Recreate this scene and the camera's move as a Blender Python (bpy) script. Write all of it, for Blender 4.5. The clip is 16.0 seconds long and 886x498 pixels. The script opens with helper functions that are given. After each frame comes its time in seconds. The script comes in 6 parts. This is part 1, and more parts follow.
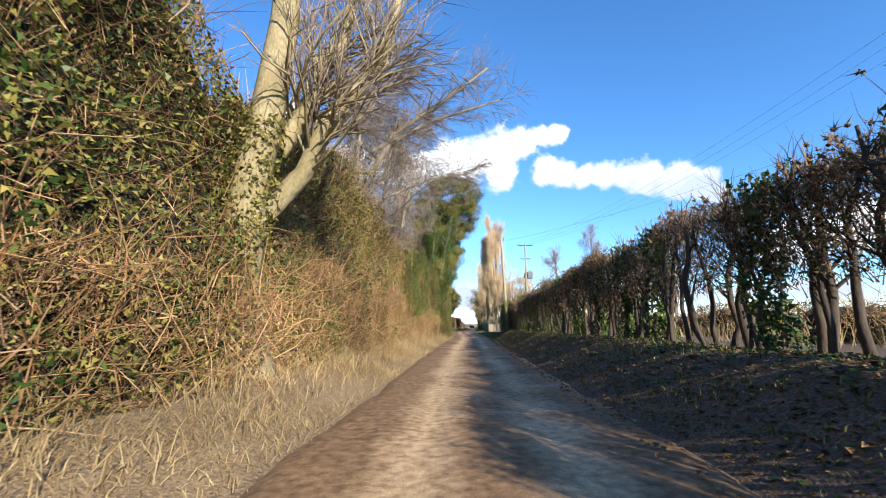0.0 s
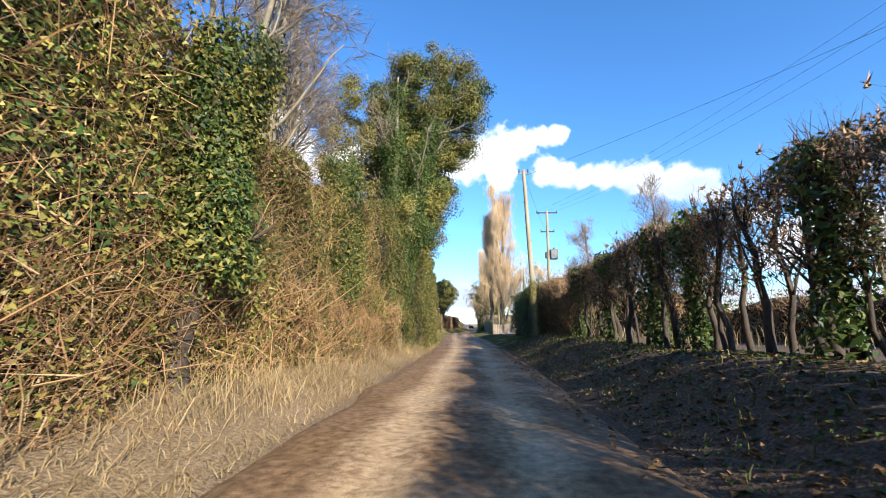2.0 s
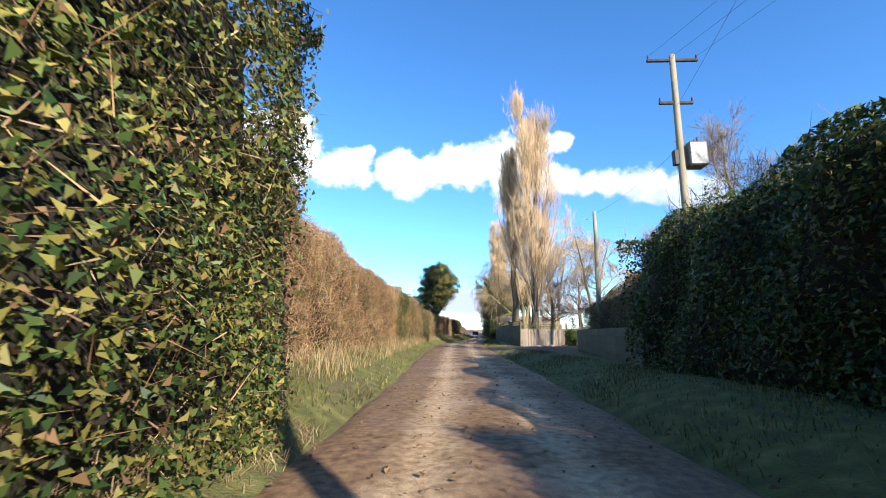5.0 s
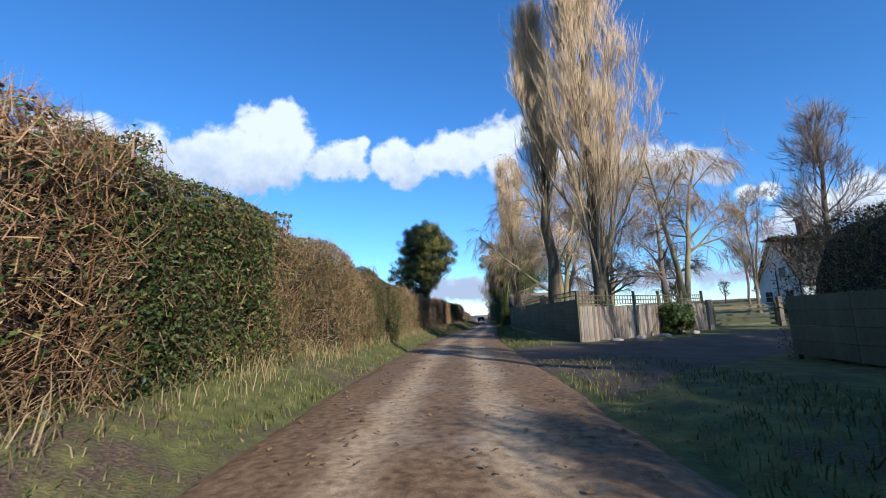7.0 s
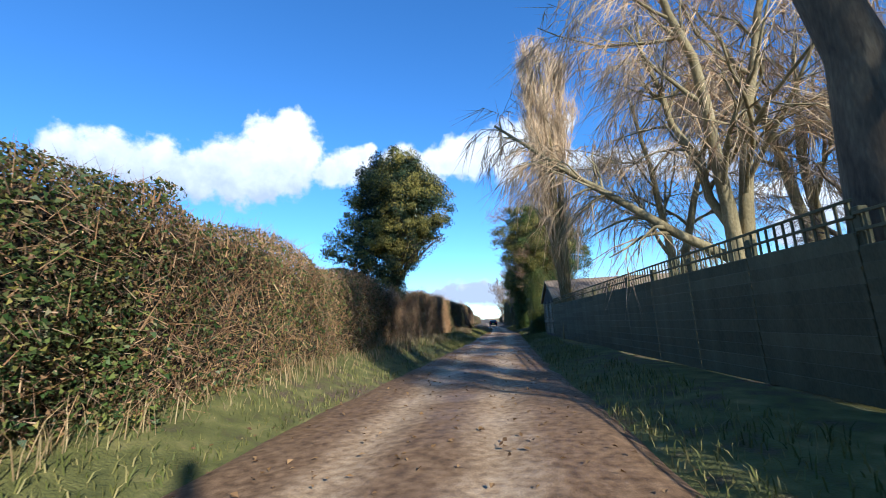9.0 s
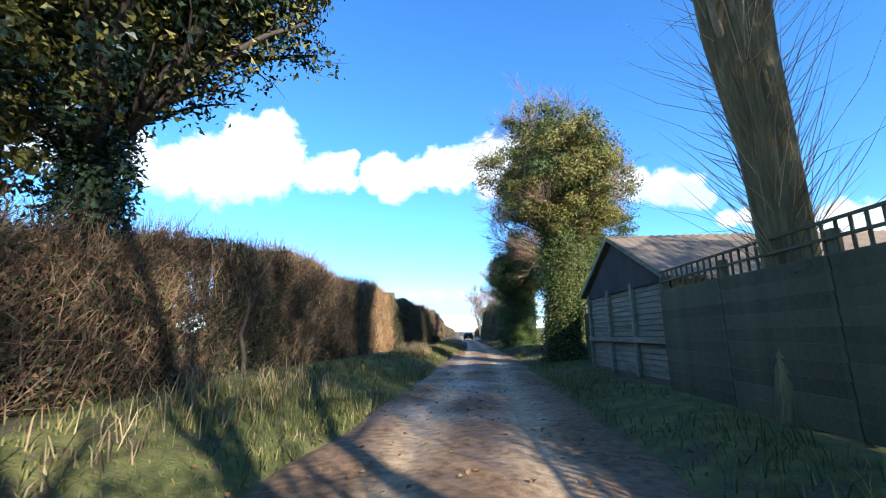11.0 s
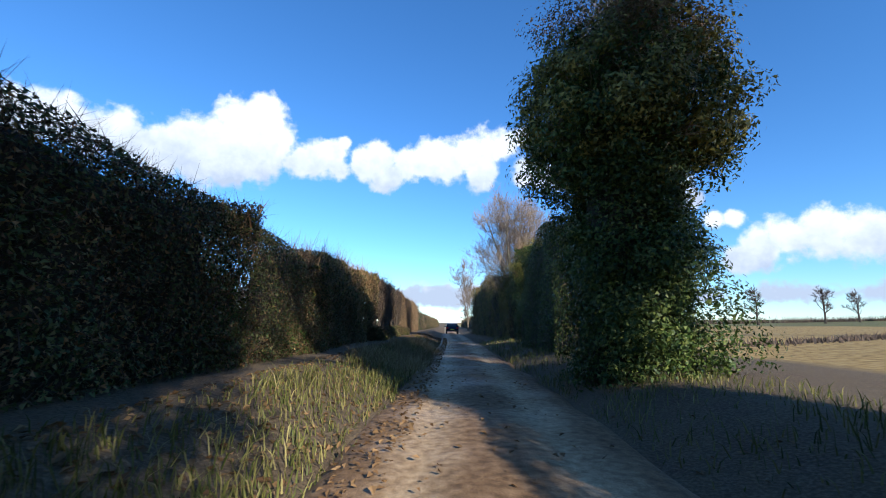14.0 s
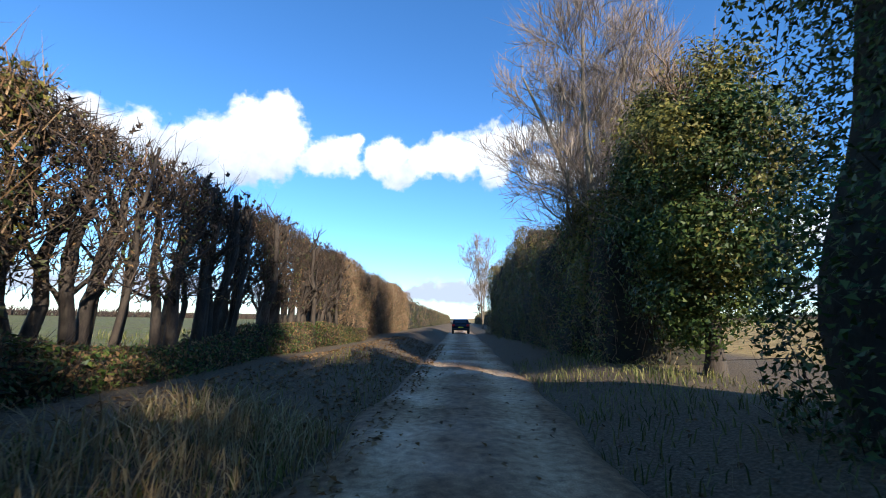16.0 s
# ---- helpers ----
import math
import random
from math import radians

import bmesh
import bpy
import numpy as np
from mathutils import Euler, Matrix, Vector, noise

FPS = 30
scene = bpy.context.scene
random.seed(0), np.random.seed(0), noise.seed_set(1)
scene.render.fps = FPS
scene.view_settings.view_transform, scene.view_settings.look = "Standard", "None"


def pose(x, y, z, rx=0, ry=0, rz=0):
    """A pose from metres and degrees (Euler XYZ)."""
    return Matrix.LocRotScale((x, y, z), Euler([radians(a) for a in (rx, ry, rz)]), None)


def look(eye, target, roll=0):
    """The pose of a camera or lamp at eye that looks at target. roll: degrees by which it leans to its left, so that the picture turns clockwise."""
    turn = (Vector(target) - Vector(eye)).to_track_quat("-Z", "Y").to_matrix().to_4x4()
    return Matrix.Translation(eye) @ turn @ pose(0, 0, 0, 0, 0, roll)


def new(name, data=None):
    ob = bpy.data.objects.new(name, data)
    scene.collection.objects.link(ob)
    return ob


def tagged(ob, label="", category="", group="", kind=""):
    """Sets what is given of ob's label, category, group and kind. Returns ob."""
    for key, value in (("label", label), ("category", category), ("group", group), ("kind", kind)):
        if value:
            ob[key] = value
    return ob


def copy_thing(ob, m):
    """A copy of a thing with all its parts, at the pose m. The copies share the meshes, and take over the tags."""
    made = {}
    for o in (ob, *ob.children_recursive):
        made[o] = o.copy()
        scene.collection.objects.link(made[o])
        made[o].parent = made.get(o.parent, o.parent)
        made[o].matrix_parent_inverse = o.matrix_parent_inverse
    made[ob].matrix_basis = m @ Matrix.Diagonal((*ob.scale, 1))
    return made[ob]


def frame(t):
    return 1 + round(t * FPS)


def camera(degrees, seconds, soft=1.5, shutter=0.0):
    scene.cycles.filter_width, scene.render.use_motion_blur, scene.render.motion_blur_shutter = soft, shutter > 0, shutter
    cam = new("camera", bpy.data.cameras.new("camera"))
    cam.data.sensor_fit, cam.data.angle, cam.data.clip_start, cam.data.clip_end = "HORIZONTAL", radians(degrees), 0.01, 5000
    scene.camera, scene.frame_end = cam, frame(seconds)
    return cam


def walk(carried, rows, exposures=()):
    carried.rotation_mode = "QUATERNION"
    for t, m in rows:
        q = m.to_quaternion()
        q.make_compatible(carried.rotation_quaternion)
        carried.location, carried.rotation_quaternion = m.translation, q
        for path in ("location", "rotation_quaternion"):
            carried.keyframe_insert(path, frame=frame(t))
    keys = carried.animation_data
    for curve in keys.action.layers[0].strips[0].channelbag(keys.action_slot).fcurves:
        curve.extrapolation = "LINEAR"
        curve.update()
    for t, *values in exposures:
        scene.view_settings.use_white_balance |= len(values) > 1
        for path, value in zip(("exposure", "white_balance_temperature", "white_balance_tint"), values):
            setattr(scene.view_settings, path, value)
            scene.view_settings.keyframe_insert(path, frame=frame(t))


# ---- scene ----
cam = camera(92, 16.0, soft=1.0, shutter=0.04)
PATH = [
    (0, (0.000, 0.000, 1.213), (-0.511, 9.828, 2.986), 0.00),
    (0.5, (0.123, 4.986, 1.259), (-0.352, 14.812, 3.055), 0.49),
    (1, (0.218, 10.042, 1.267), (-0.208, 19.870, 3.067), 0.12),
    (1.5, (0.267, 15.161, 1.279), (-0.135, 25.002, 3.009), -0.26),
    (2, (0.339, 20.239, 1.257), (-0.167, 30.067, 3.031), 0.27),
    (2.5, (0.386, 25.213, 1.253), (-0.197, 35.036, 3.036), 1.28),
    (3, (0.373, 30.085, 1.246), (-0.294, 39.896, 3.059), 1.13),
    (3.5, (0.317, 34.925, 1.212), (-0.388, 44.730, 3.048), 0.69),
    (6, (0.000, 57.675, 1.247), (-0.443, 67.479, 3.166), 0.66),
    (6.5, (0.097, 62.422, 1.260), (-0.405, 72.255, 3.013), -0.70),
    (7, (0.182, 67.336, 1.270), (-0.418, 77.187, 2.883), -2.23),
    (7.5, (0.234, 72.133, 1.230), (-0.426, 81.964, 2.933), -3.25),
    (8, (0.201, 76.881, 1.183), (-0.522, 86.702, 2.922), -3.79),
    (8.5, (0.159, 81.623, 1.291), (-0.657, 91.445, 2.983), -3.30),
    (11, (0.468, 103.671, 1.253), (0.188, 113.474, 3.211), -0.91),
    (11.5, (0.621, 107.938, 1.271), (0.530, 117.751, 3.191), 0.61),
    (12, (0.795, 112.104, 1.212), (0.807, 121.924, 3.100), 1.23),
    (12.5, (0.843, 116.127, 1.329), (0.887, 125.948, 3.210), 0.77),
    (13, (0.793, 120.092, 1.289), (0.820, 129.931, 3.080), 0.33),
    (13.5, (1.153, 124.002, 1.168), (1.220, 133.829, 3.016), 0.38),
    (14, (1.437, 128.706, 1.246), (1.411, 138.551, 3.000), 0.72),
    (14.5, (1.797, 133.246, 1.237), (1.669, 143.093, 2.978), 0.50),
    (15, (2.026, 137.823, 1.244), (1.832, 147.657, 3.048), -0.23),
    (15.5, (2.244, 142.485, 1.231), (2.004, 152.311, 3.075), 0.64),
    (16, (2.394, 147.050, 1.273), (2.052, 156.905, 2.935), 0.65),
]
walk(cam, [(t, look(e, a, r)) for t, e, a, r in PATH], [(0, 1.13, 5950, 9), (3.5, 1.28, 5900, 9), (6, 0.85, 5600, 9), (7, 0.47, 5300, 9), (8.5, 0.6, 5250, 9), (11, 1.38, 5450, 9), (11.6, 0.9, 5450, 9), (13, 0.66, 5500, 9), (14.5, 0.78, 5650, 9), (16, 0.92, 5800, 9)])

# ---- world, sun and exposure ----
SUN_AZ, SUN_EL = radians(147), radians(23.5)
world = bpy.data.worlds.new("sky")
scene.world = world
world.use_nodes = True
wn = world.node_tree
sky = wn.nodes.new("ShaderNodeTexSky")
sky.sky_type, sky.sun_disc = "NISHITA", False
sky.sun_elevation, sky.sun_rotation = SUN_EL, SUN_AZ
sky.air_density, sky.dust_density, sky.ozone_density, sky.altitude = 1.0, 0.0, 5.0, 100
back = wn.nodes["Background"]
deep = wn.nodes.new("ShaderNodeHueSaturation")
deep.inputs["Saturation"].default_value = 1.1
wn.links.new(sky.outputs[0], deep.inputs["Color"])
wn.links.new(deep.outputs[0], back.inputs[0])
back.inputs[1].default_value = 0.129


def wmath(op, *args):
    n = wn.nodes.new("ShaderNodeMath")
    n.operation = op
    for k, a in enumerate(args):
        if isinstance(a, (int, float)):
            n.inputs[k].default_value = a
        else:
            wn.links.new(a, n.inputs[k])
    return n.outputs[0]


# fair-weather cumulus, cloud by cloud: lobes of azimuth, elevation and radius in degrees
CLOUD_WEST = ((-47.5, 18.8, 2.9), (-44.6, 19.8, 3.0), (-41.5, 18.6, 2.5), (-38.8, 19.6, 3.0), (-35.6, 19.4, 3.2), (-33.0, 20.8, 3.1), (-31.5, 19.0, 3.5), (-29.2, 20.8, 4.1),
              (-27.0, 23.8, 3.2), (-24.6, 24.6, 3.2), (-23.0, 22.6, 3.0), (-25.4, 20.6, 4.0), (-28.0, 18.4, 2.7), (-35.0, 17.6, 2.1))
CLOUD_SMALL = ((-19.6, 20.2, 2.2), (-17.6, 20.7, 2.6), (-15.4, 21.3, 2.4), (-14.6, 19.9, 1.9), (-14.0, 23.2, 0.9))
CLOUD_MIDDLE = ((-11.4, 20.9, 2.3), (-9.0, 21.7, 2.5), (-7.6, 19.5, 2.5), (-5.0, 21.1, 2.8), (-2.2, 21.5, 2.9), (0.4, 20.9, 3.3), (3.2, 22.7, 3.3), (6.0, 23.7, 3.0), (8.6, 23.9, 2.4),
                (10.6, 24.3, 1.7), (12.8, 24.4, 1.6), (4.8, 20.3, 2.7))
CLOUD_EAST = ((11.2, 20.2, 2.0), (13.6, 19.6, 2.1), (16.2, 18.8, 1.7), (18.8, 18.6, 2.1), (21.4, 18.2, 2.3), (24.0, 17.8, 2.5), (26.6, 16.8, 2.6), (29.0, 16.2, 2.3), (30.8, 14.8, 1.5))
CLOUD_LOW = ((32.8, 12.3, 1.4), (34.8, 12.2, 1.3), (34.6, 7.6, 2.0), (36.8, 8.6, 2.4), (39.4, 9.6, 2.8), (42.2, 9.8, 3.0), (45.2, 9.0, 3.0), (48.0, 8.4, 3.2),
             (62, 13, 5.0), (70, 15, 5.5), (-72, 16, 6.0), (-82, 18, 6.0))
wco = wn.nodes.new("ShaderNodeTexCoord")
wsep = wn.nodes.new("ShaderNodeSeparateXYZ")
wn.links.new(wco.outputs["Generated"], wsep.inputs[0])
elev = wmath("MULTIPLY", wmath("ARCSINE", wsep.outputs[2]), 57.2958)


def wnoise(scale, detail, rough=0.55):
    t = wn.nodes.new("ShaderNodeTexNoise")
    t.inputs["Scale"].default_value, t.inputs["Detail"].default_value, t.inputs["Roughness"].default_value = scale, detail, rough
    wn.links.new(wco.outputs["Generated"], t.inputs["Vector"])
    return t.outputs[0]


field = None
for a, e, r in CLOUD_WEST + CLOUD_SMALL + CLOUD_MIDDLE + CLOUD_EAST + CLOUD_LOW:
    a, e = radians(a), radians(e)
    far_off = wn.nodes.new("ShaderNodeVectorMath")
    far_off.operation = "DISTANCE"
    wn.links.new(wco.outputs["Generated"], far_off.inputs[0])
    far_off.inputs[1].default_value = (math.sin(a) * math.cos(e), math.cos(a) * math.cos(e), math.sin(e))
    d = wmath("MULTIPLY_ADD", far_off.outputs["Value"], -1 / radians(r), 1.0)
    field = d if field is None else wmath("SMOOTH_MAX", field, d, 0.34)
# a broken white bank low over the horizon
bank_of = wmath("MULTIPLY_ADD", wmath("ABSOLUTE", wmath("SUBTRACT", elev, 3.6)), -0.36, wmath("MULTIPLY_ADD", wnoise(5, 3, 0.5), 2.2, -0.65))
field = wmath("MAXIMUM", field, bank_of)
body_of = wmath("MULTIPLY_ADD", wmath("SUBTRACT", wnoise(14, 3, 0.5), 0.5), 1.25, field)
body_of = wmath("MULTIPLY_ADD", wmath("SUBTRACT", wnoise(46, 8, 0.6), 0.5), 0.85, body_of)
cover = wn.nodes.new("ShaderNodeMapRange")
cover.interpolation_type = "SMOOTHSTEP"
cover.inputs[1].default_value, cover.inputs[2].default_value = -0.04, 0.40
wn.links.new(body_of, cover.inputs[0])
lit = wn.nodes.new("ShaderNodeMapRange")
lit.inputs[1].default_value, lit.inputs[2].default_value = 0.2, 0.85
wn.links.new(wmath("MULTIPLY_ADD", wmath("SUBTRACT", wmath("MULTIPLY_ADD", wmath("LESS_THAN", elev, 13.2), 11.0, elev), 18.0), 0.10, wmath("MULTIPLY_ADD", wnoise(30, 6), 0.9, -0.02)), lit.inputs[0])
tone = wn.nodes.new("ShaderNodeMix")
tone.data_type = "RGBA"
tone.inputs[6].default_value, tone.inputs[7].default_value = (0.56, 0.61, 0.70, 1), (1.0, 0.985, 0.96, 1)
wn.links.new(lit.outputs[0], tone.inputs[0])
white = wn.nodes.new("ShaderNodeBackground")
white.inputs[1].default_value = 0.7
wn.links.new(tone.outputs[2], white.inputs[0])
wmix = wn.nodes.new("ShaderNodeMixShader")
wn.links.new(cover.outputs[0], wmix.inputs[0])
wn.links.new(back.outputs[0], wmix.inputs[1])
wn.links.new(white.outputs[0], wmix.inputs[2])
wn.links.new(wmix.outputs[0], wn.nodes["World Output"].inputs[0])
sun = new("sun", bpy.data.lights.new("sun", "SUN"))
sun.data.energy, sun.data.angle, sun.data.color = 5.0, radians(0.5), (1.0, 0.88, 0.70)
sun.matrix_world = look((math.sin(SUN_AZ) * 50, math.cos(SUN_AZ) * 50, math.tan(SUN_EL) * 50), (0, 0, 0))

# ---- materials ----


def material(name, rough=0.7, metal=0.0):
    m = bpy.data.materials.new(name)
    m.use_nodes = True
    b = m.node_tree.nodes["Principled BSDF"]
    b.inputs["Roughness"].default_value, b.inputs["Metallic"].default_value = rough, metal
    b.inputs["Specular IOR Level"].default_value = 0.35
    return m, m.node_tree.nodes, m.node_tree.links, b


def ramp(nodes, stops, value=0.79):
    """A colour ramp; value: how much its colours reflect of what is given."""
    r = nodes.new("ShaderNodeValToRGB")
    e = r.color_ramp.elements
    while len(e) < len(stops):
        e.new(0.5)
    for k, (at, col) in enumerate(stops):
        e[k].position, e[k].color = at, (*(value * q for q in col), 1)
    return r


def island(name, cols, rough=0.5, glow_through=0.0, grain=0.0, size=8.0):
    """Leaves, twigs and blades: each piece takes its own colour of the ramp."""
    m, n, l, b = material(name, rough)
    b.inputs["Specular IOR Level"].default_value = 0.2
    g = n.new("ShaderNodeNewGeometry")
    r = ramp(n, [(k / max(1, len(cols) - 1), c) for k, c in enumerate(cols)])
    l.new(g.outputs["Random Per Island"], r.inputs[0])
    tex = n.new("ShaderNodeTexNoise")
    tex.inputs["Scale"].default_value = 0.35
    co = n.new("ShaderNodeTexCoord")
    l.new(co.outputs["Object"], tex.inputs["Vector"])
    mr = n.new("ShaderNodeMapRange")
    mr.inputs[1].default_value, mr.inputs[2].default_value, mr.inputs[3].default_value, mr.inputs[4].default_value = 0.3, 0.7, 0.7, 1.35
    l.new(tex.outputs[0], mr.inputs[0])
    mx = n.new("ShaderNodeMix")
    mx.data_type, mx.blend_type = "RGBA", "MULTIPLY"
    mx.inputs[0].default_value = 1.0
    l.new(r.outputs[0], mx.inputs[6])
    l.new(mr.outputs[0], mx.inputs[7])
    l.new(mx.outputs[2], b.inputs["Base Color"])
    if glow_through:
        t = n.new("ShaderNodeBsdfTranslucent")
        l.new(mx.outputs[2], t.inputs[0])
        s = n.new("ShaderNodeMixShader")
        s.inputs[0].default_value = glow_through
        l.new(b.outputs[0], s.inputs[1])
        l.new(t.outputs[0], s.inputs[2])
        l.new(s.outputs[0], n["Material Output"].inputs[0])
    return m


def surface(name, cols, scale=6.0, fine=60.0, rough=0.8, bump=0.3, stretch=(1, 1, 1), metal=0.0, vary=0.0):
    """A worked surface: broad stains, fine grain, relief; vary: a shift from piece to piece."""
    m, n, l, b = material(name, rough, metal)
    co = n.new("ShaderNodeTexCoord")
    mp = n.new("ShaderNodeMapping")
    mp.inputs["Scale"].default_value = stretch
    l.new(co.outputs["Object"], mp.inputs["Vector"])
    t1, t2 = n.new("ShaderNodeTexNoise"), n.new("ShaderNodeTexNoise")
    for t, s, d in ((t1, scale, 5), (t2, fine, 4)):
        t.inputs["Scale"].default_value, t.inputs["Detail"].default_value = s, d
        l.new(mp.outputs[0], t.inputs["Vector"])
    a = n.new("ShaderNodeMath")
    a.operation = "MULTIPLY_ADD"
    a.inputs[1].default_value = 0.6
    l.new(t1.outputs[0], a.inputs[0])
    a2 = n.new("ShaderNodeMath")
    a2.operation = "MULTIPLY"
    a2.inputs[1].default_value = 0.4
    l.new(t2.outputs[0], a2.inputs[0])
    l.new(a2.outputs[0], a.inputs[2])
    last = a
    if vary:
        oi = n.new("ShaderNodeObjectInfo")
        v = n.new("ShaderNodeMath")
        v.operation = "MULTIPLY_ADD"
        v.inputs[1].default_value = vary
        l.new(oi.outputs["Random"], v.inputs[0])
        l.new(a.outputs[0], v.inputs[2])
        v2 = n.new("ShaderNodeMath")
        v2.operation = "SUBTRACT"
        v2.inputs[1].default_value = vary / 2
        l.new(v.outputs[0], v2.inputs[0])
        last = v2
    r = ramp(n, [(0.28 + 0.44 * k / max(1, len(cols) - 1), c) for k, c in enumerate(cols)])
    l.new(last.outputs[0], r.inputs[0])
    l.new(r.outputs[0], b.inputs["Base Color"])
    bp = n.new("ShaderNodeBump")
    bp.inputs["Strength"].default_value, bp.inputs["Distance"].default_value = bump, 0.03
    l.new(a.outputs[0], bp.inputs["Height"])
    l.new(bp.outputs[0], b.inputs["Normal"])
    return m


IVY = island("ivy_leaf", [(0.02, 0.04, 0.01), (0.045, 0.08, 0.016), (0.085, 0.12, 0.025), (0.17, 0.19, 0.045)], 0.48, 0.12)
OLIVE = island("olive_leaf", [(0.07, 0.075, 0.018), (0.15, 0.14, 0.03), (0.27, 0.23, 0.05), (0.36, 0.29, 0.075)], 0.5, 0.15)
PRIVET = island("hedge_leaf", [(0.025, 0.04, 0.012), (0.055, 0.075, 0.02), (0.10, 0.115, 0.035), (0.20, 0.16, 0.06)], 0.45, 0.12)
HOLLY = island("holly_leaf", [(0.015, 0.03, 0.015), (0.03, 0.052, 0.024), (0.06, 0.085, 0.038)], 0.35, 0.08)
DEAD = island("dead_leaf", [(0.12, 0.065, 0.03), (0.24, 0.14, 0.06), (0.36, 0.22, 0.10)], 0.7, 0.15)
TWIG = island("twig_bark", [(0.14, 0.08, 0.045), (0.26, 0.16, 0.09), (0.40, 0.27, 0.16)], 0.75)
BRAMBLE = island("bramble_stem", [(0.22, 0.11, 0.05), (0.40, 0.225, 0.10), (0.56, 0.37, 0.19)], 0.65)
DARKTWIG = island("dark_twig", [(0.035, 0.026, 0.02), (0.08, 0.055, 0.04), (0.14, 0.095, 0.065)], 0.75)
POPTWIG = island("poplar_twig", [(0.40, 0.26, 0.14), (0.62, 0.43, 0.24), (0.78, 0.58, 0.35)], 0.7)
BIRCHTWIG = island("grey_twig", [(0.16, 0.12, 0.09), (0.28, 0.21, 0.16), (0.40, 0.31, 0.24)], 0.7)
STRAW = island("straw", [(0.24, 0.16, 0.075), (0.38, 0.27, 0.13), (0.52, 0.40, 0.21)], 0.65, 0.2)
GRASS = island("grass_blade", [(0.06, 0.075, 0.017), (0.13, 0.14, 0.034), (0.22, 0.205, 0.058), (0.38, 0.31, 0.12)], 0.55, 0.2)
POPBARK = surface("poplar_bark", [(0.18, 0.125, 0.07), (0.40, 0.29, 0.165), (0.60, 0.45, 0.28)], 5, 40, 0.9, 0.8, (1, 1, 0.25))
OCHREBARK = surface("ochre_bark", [(0.13, 0.10, 0.05), (0.30, 0.24, 0.12), (0.50, 0.41, 0.24)], 2.5, 26, 0.9, 1.0, (1, 1, 0.5))
GOLDTRUNK = surface("golden_ridged_bark", [(0.07, 0.05, 0.02), (0.20, 0.15, 0.06), (0.42, 0.33, 0.14)], 7, 34, 0.95, 1.0, (1, 1, 0.1))
POPTRUNK = surface("poplar_trunk", [(0.05, 0.036, 0.022), (0.12, 0.09, 0.055), (0.22, 0.17, 0.10)], 5, 30, 0.95, 1.0, (1, 1, 0.2))
BARK = surface("bark", [(0.09, 0.065, 0.045), (0.20, 0.15, 0.10), (0.30, 0.235, 0.16)], 5, 40, 0.9, 0.8, (1, 1, 0.25))
PALEBARK = surface("pale_bark", [(0.13, 0.10, 0.065), (0.27, 0.22, 0.15), (0.42, 0.35, 0.25)], 4, 30, 0.85, 0.6, (1, 1, 0.4))
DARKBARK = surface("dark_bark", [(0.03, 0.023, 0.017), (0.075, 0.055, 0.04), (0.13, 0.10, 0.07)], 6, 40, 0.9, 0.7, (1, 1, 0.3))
# near-black: paints the shade inside hedges and ivy onto their solid cores
CORE_SHADE = surface("core_shade", [(0.012, 0.01, 0.007), (0.035, 0.028, 0.016), (0.06, 0.05, 0.028)], 3, 22, 0.95, 1.0)

# ---- mesh helpers ----


def mesh_np(name, V, faces, mat, smooth=False):
    """One mesh from an array of places and an array (or arrays) of corner indices."""
    me = bpy.data.meshes.new(name)
    V = np.asarray(V, np.float32)
    faces = [np.asarray(f, np.int32) for f in (faces if isinstance(faces, list) else [faces])]
    loops = np.concatenate([f.ravel() for f in faces])
    sizes = np.concatenate([np.full(len(f), f.shape[1], np.int32) for f in faces])
    me.vertices.add(len(V))
    me.vertices.foreach_set("co", V.ravel())
    me.loops.add(len(loops))
    me.loops.foreach_set("vertex_index", loops)
    me.polygons.add(len(sizes))
    me.polygons.foreach_set("loop_start", np.r_[0, np.cumsum(sizes)[:-1]].astype(np.int32))
    me.polygons.foreach_set("use_smooth", np.full(len(sizes), smooth))
    me.update(calc_edges=True)
    me.materials.append(mat)
    return me


def thing(name, place=(0, 0, 0), label="", category="", group="", kind=""):
    ob = new(name)
    ob.location = place
    ob.empty_display_size = 0.3
    return tagged(ob, label, category, group, kind)


def under(name, me, parent, label="", kind=""):
    """A part on its own mesh; its mesh is given in the thing's own coordinates."""
    ob = new(name, me)
    ob.parent = parent
    return tagged(ob, label, kind=kind)


def unit(v):
    return v / np.maximum(np.linalg.norm(v, axis=-1, keepdims=True), 1e-9)


def tubes(P, R, sides=4):
    """Tapered tubes along polylines P (n, k, 3) with radii R (n, k), closed at the tip by a point."""
    n, k, _ = P.shape
    T = unit(np.gradient(P, axis=1))
    ref = np.where(np.abs(T[..., 2:3]) > 0.9, np.array([1.0, 0, 0]), np.array([0, 0, 1.0]))
    A = unit(np.cross(T, ref))
    B = np.cross(T, A)
    ang = np.arange(sides) * 2 * np.pi / sides
    ring = P[:, :, None] + R[:, :, None, None] * (A[:, :, None] * np.cos(ang)[:, None] + B[:, :, None] * np.sin(ang)[:, None])
    V = ring.reshape(-1, 3)
    b = (np.arange(n)[:, None, None] * k + np.arange(k - 1)[None, :, None]) * sides
    s, s2 = np.arange(sides)[None, None], (np.arange(sides)[None, None] + 1) % sides
    Q = np.stack([b + s, b + s2, b + sides + s2, b + sides + s], -1).reshape(-1, 4)
    caps = ((np.arange(n) * k + k - 1) * sides)[:, None] + np.arange(sides)
    return V, Q, caps


def tube_mesh(name, P, R, mat, sides=4, smooth=True):
    V, Q, caps = tubes(P, R, sides)
    return mesh_np(name, V, [Q, caps], mat, smooth)


